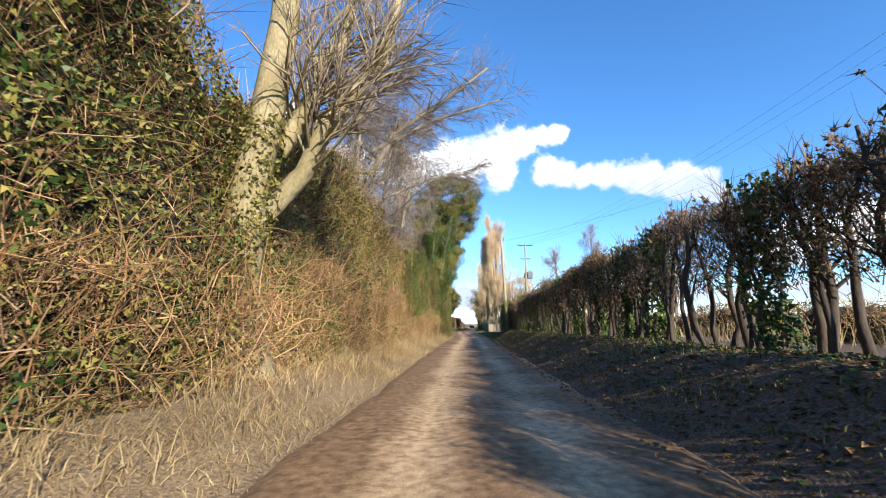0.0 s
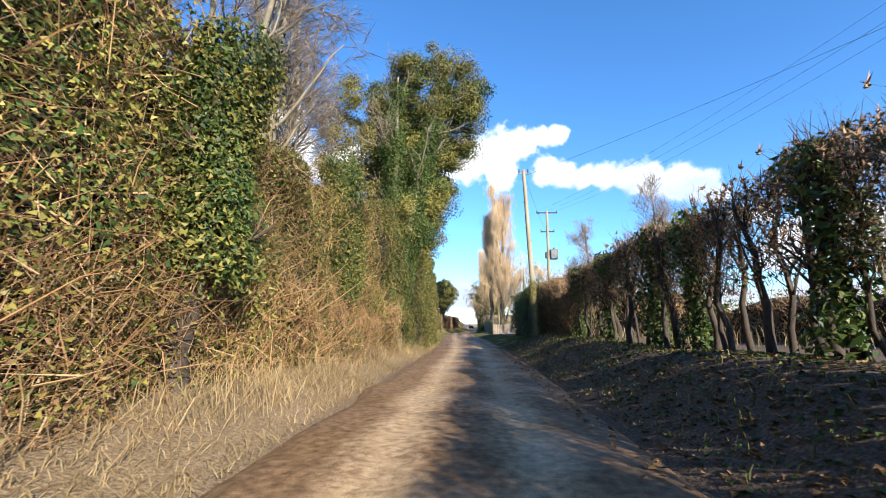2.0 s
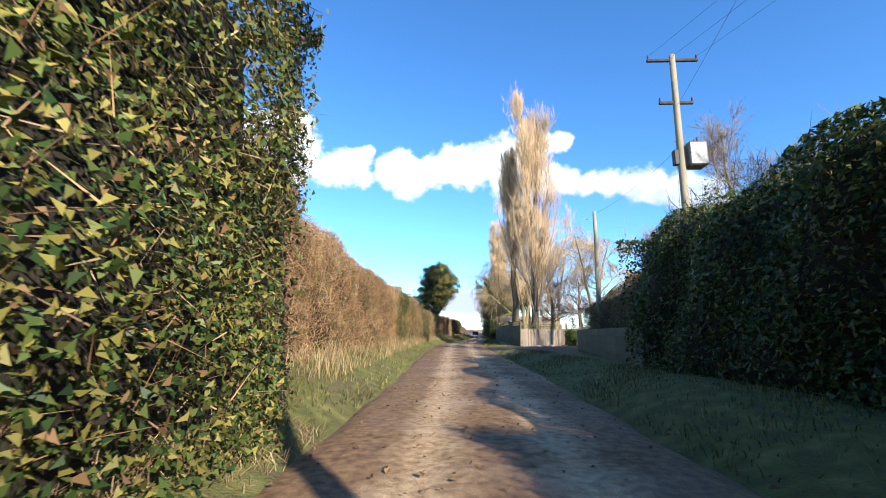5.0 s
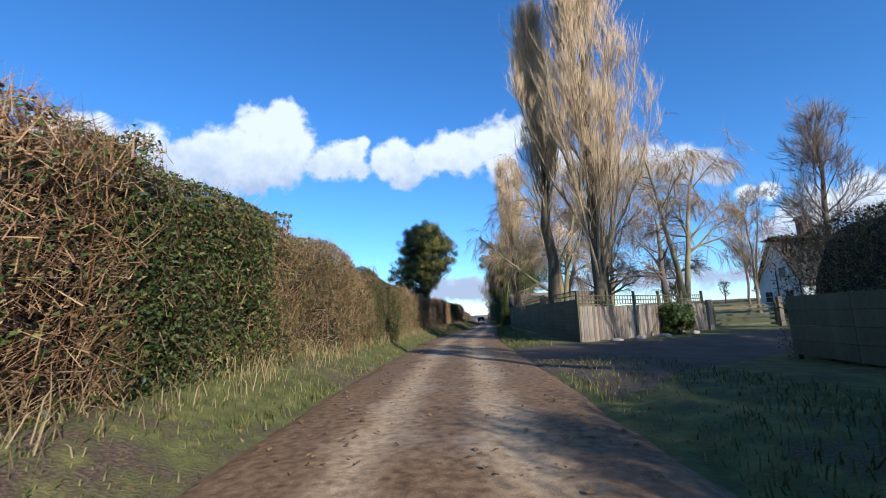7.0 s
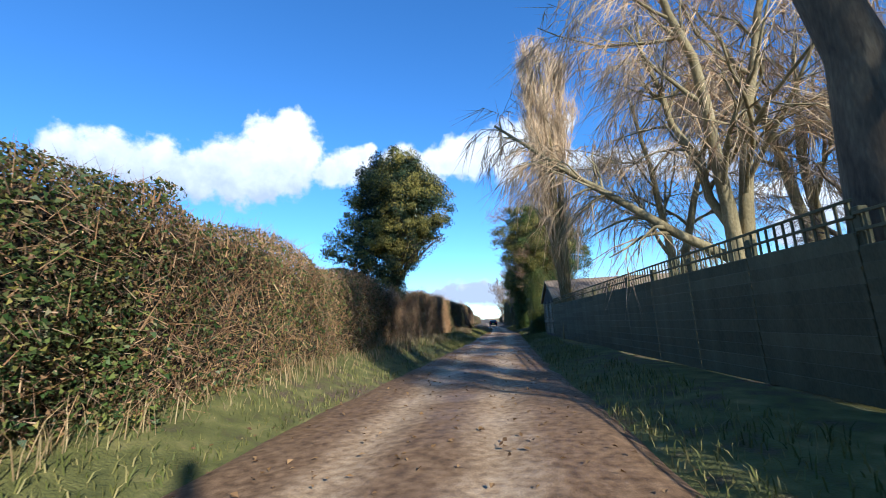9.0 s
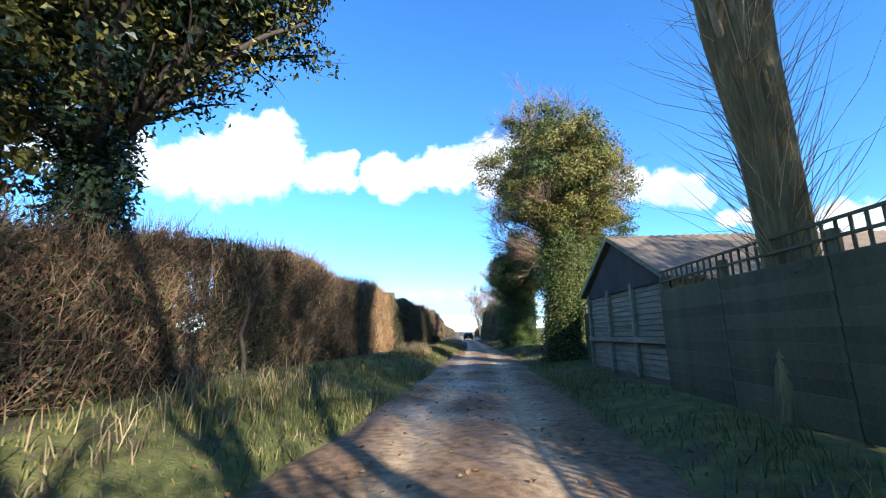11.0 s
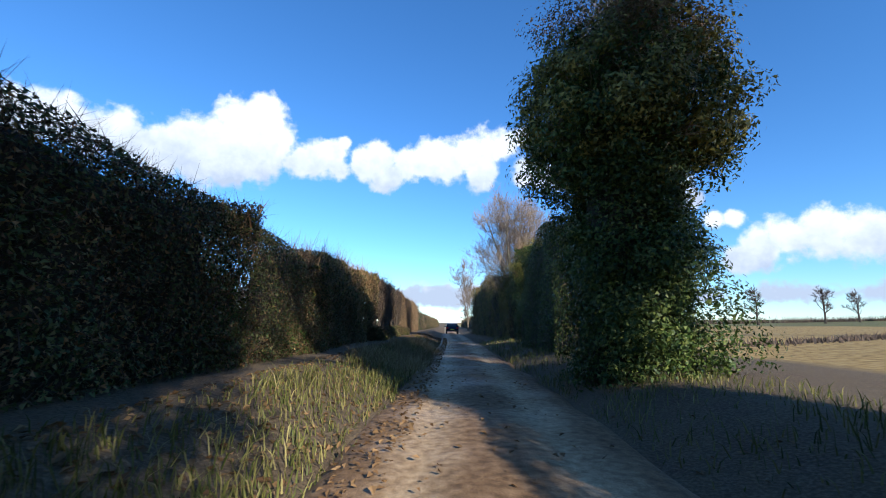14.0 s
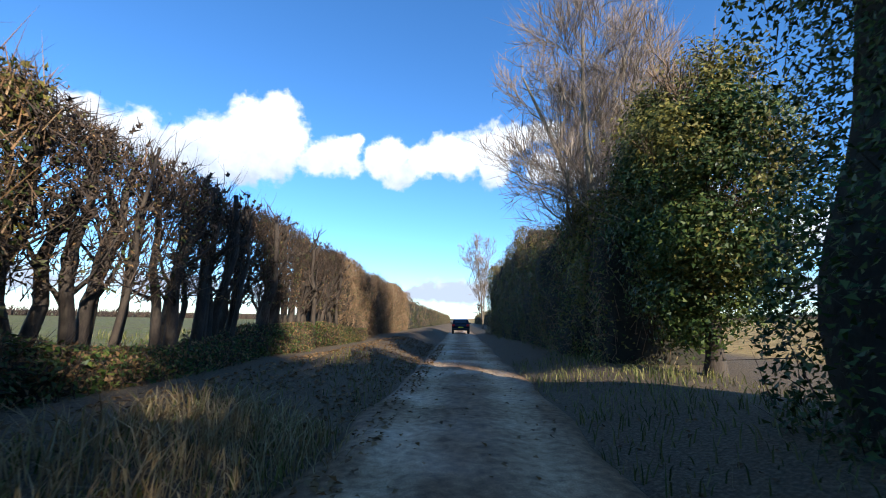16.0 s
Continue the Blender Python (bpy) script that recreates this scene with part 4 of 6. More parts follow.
for xf, a, c, sd, seed, hh in ((-3.4, 186, 330, -1, 51, 3.4), (6.0, 186, 330, 1, 52, 3.6)):
    hedge("distant clipped roadside hedge", a, c, ((a, xf + 1.7), (230, xf + 2.2), (c, xf + 3.2)), ((a, hh), (c, hh)), 2.0, sd, seed,
          leaf=[(PRIVET, 5000, 0.18, "foliage", 0.2)], twig=[(TWIG, 5000, 0.9, 0.016, "twig_growth", 0.5)], core=0.5, ragged=0.5, lump=0.5)

# ---- trees ----


def stem_line(rng, base, top, k=9, wob=0.12):
    s = np.linspace(0, 1, k)[:, None]
    p = np.array(base) * (1 - s) + np.array(top) * s
    w = np.cumsum(rng.normal(0, wob, (k, 3)), 0) * np.array([1, 1, 0.2])
    return (p + w - w[0] * (1 - s))[None]


def tree(name, label, base, seed, height, trunk_r, lean=(0, 0), forks=1, limbs=18, limb_len=5.0, limb_angle=0.8, limb_from=0.25, up=0.5,
         order2=140, len2=1.8, order3=0, len3=0.8, twigs=6000, twig_len=0.5, twig_r=0.006, twig_up=0.2, bark=None, twig_mat=None, spread=0.12, group="", trunk_mat=None, flare=1.3, angle2=0.6, up2=0.4, wobble=0.15, narrow=0.75, limb_r=0.5, boughs=(), r2=0.55):
    """A bare tree: trunk or forked trunks, limbs, branches, fine twigs. Returns the thing and its limb lines."""
    rng = np.random.default_rng(seed)
    bark, twig_mat = bark or BARK, twig_mat or TWIG
    zb = float(gz(base[0], base[1])) - 0.15
    ob = thing(name, (base[0], base[1], zb), label, "tree", group)
    P0, R0 = [], []
    for k in range(forks):
        a = k * 2 * math.pi / forks + rng.uniform(0, 1)
        sp = height * spread if forks > 1 else 0
        top = (lean[0] * height + math.cos(a) * sp, lean[1] * height + math.sin(a) * sp, height * rng.uniform(0.85, 1.0))
        p = stem_line(rng, (0, 0, 0), top, 10, height * 0.008)
        if forks > 1:
            p[0, :, :2] *= np.linspace(0, 1, 10)[:, None] ** 0.7
            p[0, 0, :2] = (math.cos(a) * trunk_r * 0.4, math.sin(a) * trunk_r * 0.4)
        P0.append(p)
        r = trunk_r * (1.0 if forks == 1 else 0.62) * np.linspace(1, 0.12, 10) ** 0.8
        r[0] *= flare
        R0.append(r[None])
    P0, R0 = np.concatenate(P0), np.concatenate(R0)
    for k in range(forks):
        under("trunk", tube_mesh("trunk", P0[k:k + 1], R0[k:k + 1], trunk_mat or bark, 12), ob)
    P1, R1 = grow(rng, P0, R0, limbs, limb_from, 0.95, limb_angle, lambda s, p: limb_len * (1.15 - narrow * s), up, 7, limb_r, wobble)
    for k in range(len(P1)):
        under("limb", tube_mesh("limb", P1[k:k + 1], R1[k:k + 1], bark, 6), ob)
    for pts, r in boughs:
        q = np.array(pts, float) - np.array(ob.location)
        t = np.linspace(0, len(q) - 1, 7)
        line = np.stack([np.interp(t, np.arange(len(q)), q[:, c]) for c in range(3)], 1)[None] + rng.normal(0, 0.07, (1, 7, 3))
        rad = np.linspace(r, r * 0.3, 7)[None]
        under("bough", tube_mesh("bough", line, rad, bark, 9), ob)
        P1, R1 = np.concatenate([P1] + [line] * 4), np.concatenate([R1] + [rad] * 4)
    P2, R2 = grow(rng, P1, R1, order2, 0.15, 1.0, angle2, len2, up2, 5, r2, 0.2)
    R2 = np.maximum(R2, 0.008)
    under("branchwork", tube_mesh("branchwork", P2, R2, bark, 3), ob, kind="stuff")
    src = P2
    if order3:
        P3, R3 = grow(rng, P2, R2, order3, 0.15, 1.0, 0.6, len3, up2, 3, 0.55, 0.22)
        R3 = np.maximum(R3, twig_r)
        under("fine_branchwork", tube_mesh("fine_branchwork", P3, R3, twig_mat, 3), ob, kind="stuff")
        src = np.concatenate([P2[:, [0, 2, 4]], P3])
    twigs = int(twigs * 0.6)
    P, D = along(rng, src, twigs, 0.1, 1.0)
    D = D + rng.normal(0, 0.45, (twigs, 3)) + np.array([0, 0, twig_up])
    V, F = spikes(rng, P, D, twig_len * rng.uniform(0.4, 1.3, twigs), np.full(twigs, twig_r * 1.25), 0.3 if twig_len > 1.2 else 0.0)
    under("twig_growth", mesh_np("twig_growth", V, F, twig_mat), ob, kind="stuff")
    return ob, P0, P1, P2, rng


def clothe(ob, rng, lines, n, radius, size, mat, name, s0=0.0, s1=1.0, up=0.2):
    """Leaves about branch or trunk lines, within a radius."""
    n, size = int(n * 1.75), size * 0.7
    P, D = along(rng, lines, n, s0, s1)
    N = rng.normal(0, 1, (n, 3))
    N = unit(N - D * (N * D).sum(1, keepdims=True) * 0.8)
    f = waves(rng, 10, 0.8, 2.6)
    lump = 0.86 + 0.26 * f(P[:, 2] + N[:, 2], np.arctan2(N[:, 1], N[:, 0]))
    P = P + N * (radius * lump * np.abs(rng.normal(0.95, 0.14, n)))[:, None]
    V, F = small_leaves(rng, P, N + rng.normal(0, 0.6, (n, 3)) + np.array([0, 0, up]), size)
    under(name, mesh_np(name, V, F, mat), ob, kind="stuff")


def crown(ob, rng, centre, radii, clumps, n, size, mat, name="foliage", clump_r=0.7, hollow=0.55):
    """A leafy crown of many clumps within an ellipsoid, uneven at its edge; places are relative to the thing."""
    n, size = int(n * 1.75), size * 0.7
    d = unit(rng.normal(0, 1, (clumps, 3)))
    f = waves(rng, 7, 1, 3)
    r = (hollow + (1 - hollow) * rng.uniform(0, 1, clumps) ** 0.6) * (1 + 0.16 * f(d[:, 0] * 2 + d[:, 1], d[:, 2] * 2))
    C = np.array(centre) + d * np.array(radii) * r[:, None]
    k = rng.integers(0, clumps, n)
    cr = clump_r * rng.uniform(0.6, 1.3, clumps)
    off = unit(rng.normal(0, 1, (n, 3))) * (rng.uniform(0.35, 1.0, (n, 1)))
    P = C[k] + off * cr[k][:, None] * np.array([1, 1, 0.75])
    V, F = small_leaves(rng, P, off + d[k] * 0.5 + rng.normal(0, 0.5, (n, 3)) + np.array([0, 0, 0.4]), size)
    under(name, mesh_np(name, V, F, mat), ob, kind="stuff")


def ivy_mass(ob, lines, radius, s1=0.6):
    """A solid dark core added inside trunk ivy, coloured as the shade between its leaves."""
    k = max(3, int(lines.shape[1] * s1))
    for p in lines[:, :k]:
        under("ivy_mass", tube_mesh("ivy_mass", p[None], (np.linspace(0.78, 0.5, k) * radius * np.array([1 + 0.12 * math.sin(2.1 * q + p[0, 0]) for q in range(k)]))[None], CORE_SHADE, 10), ob)


# woods on the left
t, p0, p1, p2, rg = tree("tree", "large ash tree with thick pale ivy-wrapped limbs", (-3.5, 6.9), 61, 14, 0.36, (0.0, 0.0), 1, 22, 5.0, 0.8, 0.55, 0.3, 380, 2.2, 1500, 1.2, 12000, 0.7, 0.006, -0.1, OCHREBARK, BIRCHTWIG, 0.05, up2=0.1, limb_r=0.34, r2=0.24,
                         boughs=((((-3.3, 6.9, 3.2), (-2.6, 6.9, 4.2), (-1.75, 6.9, 5.3), (-1.3, 7.0, 6.4), (-0.9, 7.3, 9.0)), 0.19), (((-3.3, 6.9, 4.2), (-2.75, 6.9, 5.0), (-2.2, 7.0, 6.4), (-1.8, 7.2, 9.5)), 0.21)))
clothe(t, rg, p0, 2500, 0.42, 0.08, OLIVE, "ivy_foliage", 0.0, 0.32)
tree("tree", "spreading bare tree with limbs over the lane", (-4.8, 19.5), 60, 14, 0.24, (0.02, 0.0), 2, 34, 6.0, 1.0, 0.4, 0.15, 620, 2.4, 3200, 1.3, 20000, 0.7, 0.0055, -0.3, PALEBARK, BIRCHTWIG, 0.07, up2=-0.1, limb_r=0.32, r2=0.3,
     boughs=((((-4.6, 19.5, 8.4), (-3.3, 19.5, 10.7), (-1.2, 19.6, 11.9), (1.3, 19.7, 14.0)), 0.17), (((-4.4, 19.5, 9.6), (-1.8, 19.8, 11.2), (1.8, 20.0, 12.4)), 0.12), (((-4.2, 19.4, 7.0), (-2.0, 20.6, 8.4), (0.4, 21.6, 9.2)), 0.08)))
for k, (x, y, h, s) in enumerate(((-6.5, 21, 14, 62), (-5.2, 28.6, 16.5, 63), (-5.4, 31.4, 15.5, 64), (-7.5, 36, 15, 65), (-7.5, 25, 14, 66), (-8, 3, 14, 67), (-6.0, 33, 12, 68), (-4.6, 49, 10.5, 69))):
    tree("tree", "bare pale-barked birch tree in the roadside wood", (x, y), s, h, 0.17, (0.06, 0.01), 1 + k % 2, 24, 3.8, 0.6, 0.3, 0.5, 180, 1.7, 600, 1.0, 6000, 0.6, 0.006, -0.5, PALEBARK, BIRCHTWIG, 0.08, "roadside wood", up2=-0.1)
# the evergreen that leans over the lane
t, p0, p1, p2, rg = tree("tree", "dark evergreen ivy-clad tree overhanging the lane", (-2.9, 40.3), 70, 14.5, 0.35, (0.05, 0), 2, 26, 3.6, 0.95, 0.3, 0.25, 200, 1.5, 100, 0.9, 900, 0.6, 0.006, 0, PALEBARK, BIRCHTWIG, 0.1)
# OLIVE shells paint the sunlit leaves, IVY ones the darker leaves of this crown
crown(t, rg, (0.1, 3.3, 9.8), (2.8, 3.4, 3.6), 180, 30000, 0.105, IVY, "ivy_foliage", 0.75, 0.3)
crown(t, rg, (0.0, 3.2, 10.0), (2.9, 3.5, 3.7), 160, 30000, 0.10, OLIVE, "sun_tinted_foliage", 0.75, 0.6)
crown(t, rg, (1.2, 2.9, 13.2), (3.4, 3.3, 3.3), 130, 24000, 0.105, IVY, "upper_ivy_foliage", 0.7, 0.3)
crown(t, rg, (1.3, 2.8, 13.4), (3.6, 3.4, 3.4), 120, 24000, 0.10, OLIVE, "upper_sun_tinted_foliage", 0.7, 0.6)
crown(t, rg, (-2.5, 2.0, 10.2), (2.1, 3.0, 4.4), 110, 20000, 0.10, OLIVE, "inner_sun_tinted_foliage", 0.7, 0.6)
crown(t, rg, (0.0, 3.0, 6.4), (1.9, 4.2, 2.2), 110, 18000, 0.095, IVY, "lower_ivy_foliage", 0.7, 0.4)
crown(t, rg, (0.1, 3.0, 6.6), (2.0, 4.3, 2.3), 90, 12000, 0.09, OLIVE, "lower_sun_tinted_foliage", 0.65, 0.7)
clothe(t, rg, p0, 16000, 0.7, 0.09, IVY, "ivy_on_trunk", 0.15, 0.8)
clothe(t, rg, p1, 9000, 0.35, 0.085, IVY, "bough_ivy", 0.0, 0.5)
# ivy-covered stumps among the brambles
for x, y, h, s in ((-3.6, 26.0, 5.6, 59), (-3.5, 33.2, 6.2, 58)):
    t, p0, p1, p2, rg = tree("tree", "ivy-covered trunk among the brambles", (x, y), s, h, 0.2, (0.03, 0), 1, 12, 1.6, 0.7, 0.3, 0.4, 60, 0.8, 0, 0, 500, 0.5, 0.006, 0.2, DARKBARK, TWIG)
    clothe(t, rg, p0, 9000, 0.7, 0.075, IVY, "ivy_foliage", 0.3, 1.0)
    # second, brighter leaf set: sunlight painted over the ivy
    clothe(t, rg, p0, 5000, 0.75, 0.075, OLIVE, "sun_tinted_foliage", 0.3, 1.0)
# the holly
t, p0, p1, p2, rg = tree("tree", "dark holly tree with a rounded crown", (-4.35, 109), 71, 9.8, 0.28, (0, 0), 1, 46, 4.2, 0.9, 0.33, 0.25, 320, 1.4, 0, 0, 1500, 0.4, 0.006, 0, DARKBARK, DARKTWIG)
# OLIVE sets put sunlight into the crown's colour; HOLLY sets stay dark
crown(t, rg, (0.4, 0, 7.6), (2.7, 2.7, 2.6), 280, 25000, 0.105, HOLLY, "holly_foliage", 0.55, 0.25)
crown(t, rg, (0.4, -0.3, 7.5), (2.8, 2.8, 2.7), 170, 18000, 0.10, OLIVE, "sun_tinted_foliage", 0.5, 0.6)
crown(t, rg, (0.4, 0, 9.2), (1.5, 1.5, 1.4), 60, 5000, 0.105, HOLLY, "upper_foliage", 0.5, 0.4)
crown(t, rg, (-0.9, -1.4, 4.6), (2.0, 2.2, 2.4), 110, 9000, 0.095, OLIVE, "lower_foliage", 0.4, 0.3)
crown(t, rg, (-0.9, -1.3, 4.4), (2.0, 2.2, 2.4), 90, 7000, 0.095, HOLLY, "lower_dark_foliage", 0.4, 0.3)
clothe(t, rg, p0, 4500, 0.5, 0.09, HOLLY, "ivy_on_trunk", 0.02, 0.4)
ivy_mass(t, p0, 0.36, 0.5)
clothe(t, rg, p2, 12000, 0.3, 0.1, HOLLY, "branch_foliage", 0.1, 1.0)
clothe(t, rg, p1, 6000, 0.4, 0.1, OLIVE, "limb_foliage", 0.35, 1.0)

# poplars
POP = dict(limb_from=0.1, up=1.5, angle2=0.34, up2=1.3, bark=POPBARK, trunk_mat=POPTRUNK, twig_mat=POPTWIG, group="poplars", wobble=0.07)
tree("poplar", "tall bare Lombardy poplar with upswept branches", (6.05, 87.15), 81, 24.5, 0.5, (-0.015, 0.0), 2, 70, 8.4, 0.52, order2=760, len2=2.8, order3=2600, len3=1.5, twigs=34000, twig_len=0.9, twig_r=0.0065, twig_up=1.3, limb_r=0.24, spread=0.02, narrow=0.98, **POP)
tree("poplar", "tall bare Lombardy poplar with upswept branches", (4.85, 91.6), 82, 19.5, 0.36, (-0.01, 0.0), 1, 52, 6.2, 0.50, order2=420, len2=2.4, order3=1900, len3=1.3, twigs=24000, twig_len=0.9, twig_r=0.0065, twig_up=1.3, limb_r=0.2, narrow=0.98, **{**POP, "limb_from": 0.34})
golden = tree("poplar", "golden poplar with a ridged trunk and dense basal shoots", (4.64, 109.0), 83, 17.5, 0.44, (0.0, 0.0), 3, 64, 5.0, 0.42, order2=520, len2=2.0, order3=2200, len3=1.2, twigs=20000, twig_len=0.8, twig_r=0.006, twig_up=0.9, limb_r=0.3, narrow=0.98, flare=1.05, spread=0.03, **{**POP, "limb_from": 0.3, "trunk_mat": GOLDTRUNK})


def brush(ob, rng, lines, n, radius, length, r, mat, name, s0=0.0, s1=0.4):
    """Thin shoots that spring from a trunk and turn upwards."""
    P, D = along(rng, lines, n, s0, s1)
    N = unit(rng.normal(0, 1, (n, 3)) * np.array([1, 1, 0.1]))
    P = P + N * radius * rng.uniform(0.6, 1.0, (n, 1))
    V, F = spikes(rng, P, N * rng.uniform(0.1, 1.3, (n, 1)) + rng.normal(0, 0.2, (n, 3)) + np.array([0, 0, 1.0]), length * rng.uniform(0.4, 1.3, n), np.full(n, r), 0.16)
    under(name, mesh_np(name, V, F, mat), ob, kind="stuff")


brush(golden[0], golden[4], golden[1], 170, 0.3, 1.8, 0.006, POPTWIG, "shoot_growth", 0.12, 0.4)
brush(golden[0], golden[4], golden[1], 150, 0.25, 1.0, 0.008, BRAMBLE, "basal_growth", 0.12, 0.3)
# willows and pollards behind the fence
for k, (x, y, h, s) in enumerate(((6.5, 97, 12, 85), (10.5, 100, 13, 86), (13.5, 95, 12, 87), (8.0, 104, 11, 88))):
    far_limbs = ((((6.1, 97, 2.4), (4.2, 97.4, 4.0), (2.5, 98.0, 5.6), (1.0, 98.5, 7.2)), 0.13), (((6.3, 97, 3.0), (5.5, 97, 6.0), (4.8, 97.2, 9.0)), 0.12)) if k == 0 else ()
    tree("willow", "bare weeping willow with hanging yellow twigs", (x, y), s, h, 0.34, (0.03 * (k - 1), 0), 2, 22, 5.5, 0.9, 0.3, 0.35, 200, 2.4, 600, 1.6, 8000, 1.15, 0.008, -1.2, OCHREBARK, POPTWIG, 0.2, "willows behind the fence", up2=-0.7, boughs=far_limbs)
for x, y, h, s in ((11.5, 93.2, 7.2, 89), (9.2, 96.5, 6.6, 90), (15.0, 99.0, 6.5, 79)):
    tree("pollard", "lopped pollard trunk with a few thin shoots", (x, y), s, h, 0.24, (0, 0), 1, 16, 2.6, 1.2, 0.35, 0.1, 90, 1.2, 0, 0, 2600, 0.9, 0.006, -0.8, BARK, BIRCHTWIG, 0.1, "pollards")
# trees beyond hedge and drive, right
for k, (x, y, h, s, lab) in enumerate(((17, 58, 13, 91, "bare ash tree behind the hedge"), (22, 75, 13, 92, "bare tree behind the hedge"), (15.5, 74, 15, 93, "tall bare tree over the hedge"), (26, 108, 11, 94, "bare tree beside the white cottage"), (16.7, 88.2, 9.5, 95, "round bare orchard tree"), (33, 85, 14, 96, "bare tree beyond the drive"), (45, 140, 17, 97, "bare tree standing in the field"), (19, 40, 9, 98, "bare tree beyond the hedge"))):
    tree("tree", lab, (x, y), s, h, 0.2, (0, 0), 1 + k % 2, 26, h * 0.34, 0.75, 0.22, 0.5, 280, 1.6, 1000, 0.9, 9000, 0.6, 0.006, 0.2, BARK, BIRCHTWIG, 0.12, r2=0.35, limb_r=0.36)

t, p0, p1, p2, rg = tree("tree", "dark evergreen tree beside the transformer pole", (8.4, 62.4), 108, 5.6, 0.25, (0, 0), 2, 30, 2.0, 0.9, 0.2, 0.3, 200, 1.3, 0, 0, 2000, 0.5, 0.006, 0.2, DARKBARK, DARKTWIG, 0.12)
crown(t, rg, (0.2, 0, 3.5), (2.1, 2.3, 2.2), 140, 13000, 0.10, IVY, "evergreen_foliage", 0.75, 0.4)
# added tree, there to throw shade over the drive mouth
t, p0, p1, p2, rg = tree("tree", "tall ivy-clad tree added behind the hedge to shade the drive", (13.5, 66.0), 109, 7.6, 0.35, (0, 0), 2, 30, 4.2, 0.8, 0.3, 0.4, 260, 1.6, 600, 0.9, 5000, 0.6, 0.007, 0.2, PALEBARK, BIRCHTWIG, 0.15)
crown(t, rg, (0, 0.5, 3.8), (3.0, 3.2, 2.6), 160, 16000, 0.10, IVY, "ivy_foliage", 0.85, 0.3)
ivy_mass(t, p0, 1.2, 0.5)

# ivy-clad trees on the right, past the barn
t, p0, p1, p2, rg = tree("tree", "ivy-clad tree with a broad olive leafy crown", (4.75, 120.8), 110, 11.0, 0.4, (-0.01, 0), 2, 44, 3.6, 0.95, 0.4, 0.2, 300, 1.6, 700, 0.9, 3500, 0.6, 0.006, 0.1, BARK, TWIG, 0.05, limb_r=0.3, r2=0.35)
clothe(t, rg, p0, 28000, 0.85, 0.075, IVY, "ivy_on_trunk", 0.0, 0.62)
clothe(t, rg, p0, 7000, 0.9, 0.075, OLIVE, "yellowed_ivy_on_trunk", 0.02, 0.62)
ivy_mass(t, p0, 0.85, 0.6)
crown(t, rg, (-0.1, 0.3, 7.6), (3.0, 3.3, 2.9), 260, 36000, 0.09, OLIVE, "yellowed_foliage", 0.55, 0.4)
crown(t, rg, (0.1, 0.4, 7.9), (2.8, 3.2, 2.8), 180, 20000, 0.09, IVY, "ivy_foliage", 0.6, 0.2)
# evergreen bushes, hidden from the lane, added to shade the drive
for x, y, s in ((11.2, 73.8, 111), (13.2, 75.6, 112), (15.4, 77.4, 113), (17.8, 79.2, 114)):
    t, p0, p1, p2, rg = tree("shrub", "dense dark evergreen bush added unseen behind the hedge to shade the drive", (x, y), s, 4.4, 0.16, (0, 0), 3, 20, 2.0, 0.9, 0.2, 0.4, 80, 0.9, 0, 0, 800, 0.5, 0.006, 0.3, DARKBARK, DARKTWIG, 0.15)
    crown(t, rg, (0, 0, 3.0), (2.2, 2.2, 2.6), 120, 11000, 0.11, IVY, "evergreen_foliage", 0.6, 0.3)
t, p0, p1, p2, rg = tree("tree", "large ivy-clad oak with bare spreading branches", (7.5, 129.0), 101, 13.5, 0.6, (0.0, 0), 2, 46, 5.6, 1.0, 0.4, 0.15, 620, 2.2, 3200, 1.1, 26000, 0.6, 0.005, -0.1, BARK, TWIG, 0.06, limb_r=0.22, r2=0.24, trunk_mat=DARKBARK,
                         boughs=((((6.9, 128.8, 6.0), (5.0, 127.6, 8.0), (2.6, 126.6, 8.4)), 0.11), (((7.0, 128.8, 7.6), (4.8, 128.0, 10.2), (2.4, 127.4, 11.2)), 0.11), (((6.8, 128.9, 5.0), (5.0, 128.2, 5.8), (3.0, 127.8, 6.6)), 0.1), (((7.2, 128.6, 9.0), (6.0, 127.0, 11.4), (4.6, 125.6, 12.2)), 0.12)))
clothe(t, rg, p0, 30000, 1.45, 0.105, IVY, "ivy_on_trunk", 0.0, 0.72)
clothe(t, rg, p0, 8000, 1.5, 0.10, OLIVE, "yellowed_ivy_on_trunk", 0.0, 0.72)
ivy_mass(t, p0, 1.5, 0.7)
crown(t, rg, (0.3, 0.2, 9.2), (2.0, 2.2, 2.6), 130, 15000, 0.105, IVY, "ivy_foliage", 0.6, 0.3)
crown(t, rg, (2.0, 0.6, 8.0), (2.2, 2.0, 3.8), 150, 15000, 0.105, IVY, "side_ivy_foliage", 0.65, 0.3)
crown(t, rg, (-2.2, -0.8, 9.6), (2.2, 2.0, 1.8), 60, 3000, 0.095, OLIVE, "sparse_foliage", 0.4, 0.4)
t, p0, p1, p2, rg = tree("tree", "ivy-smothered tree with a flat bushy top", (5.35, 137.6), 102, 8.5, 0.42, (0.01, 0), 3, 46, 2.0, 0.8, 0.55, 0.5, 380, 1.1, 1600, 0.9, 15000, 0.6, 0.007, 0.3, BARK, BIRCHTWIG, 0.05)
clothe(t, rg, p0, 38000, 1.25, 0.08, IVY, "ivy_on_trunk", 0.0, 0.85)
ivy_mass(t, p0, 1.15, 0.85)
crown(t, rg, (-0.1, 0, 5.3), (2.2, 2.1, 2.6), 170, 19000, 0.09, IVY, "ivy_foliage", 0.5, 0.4)
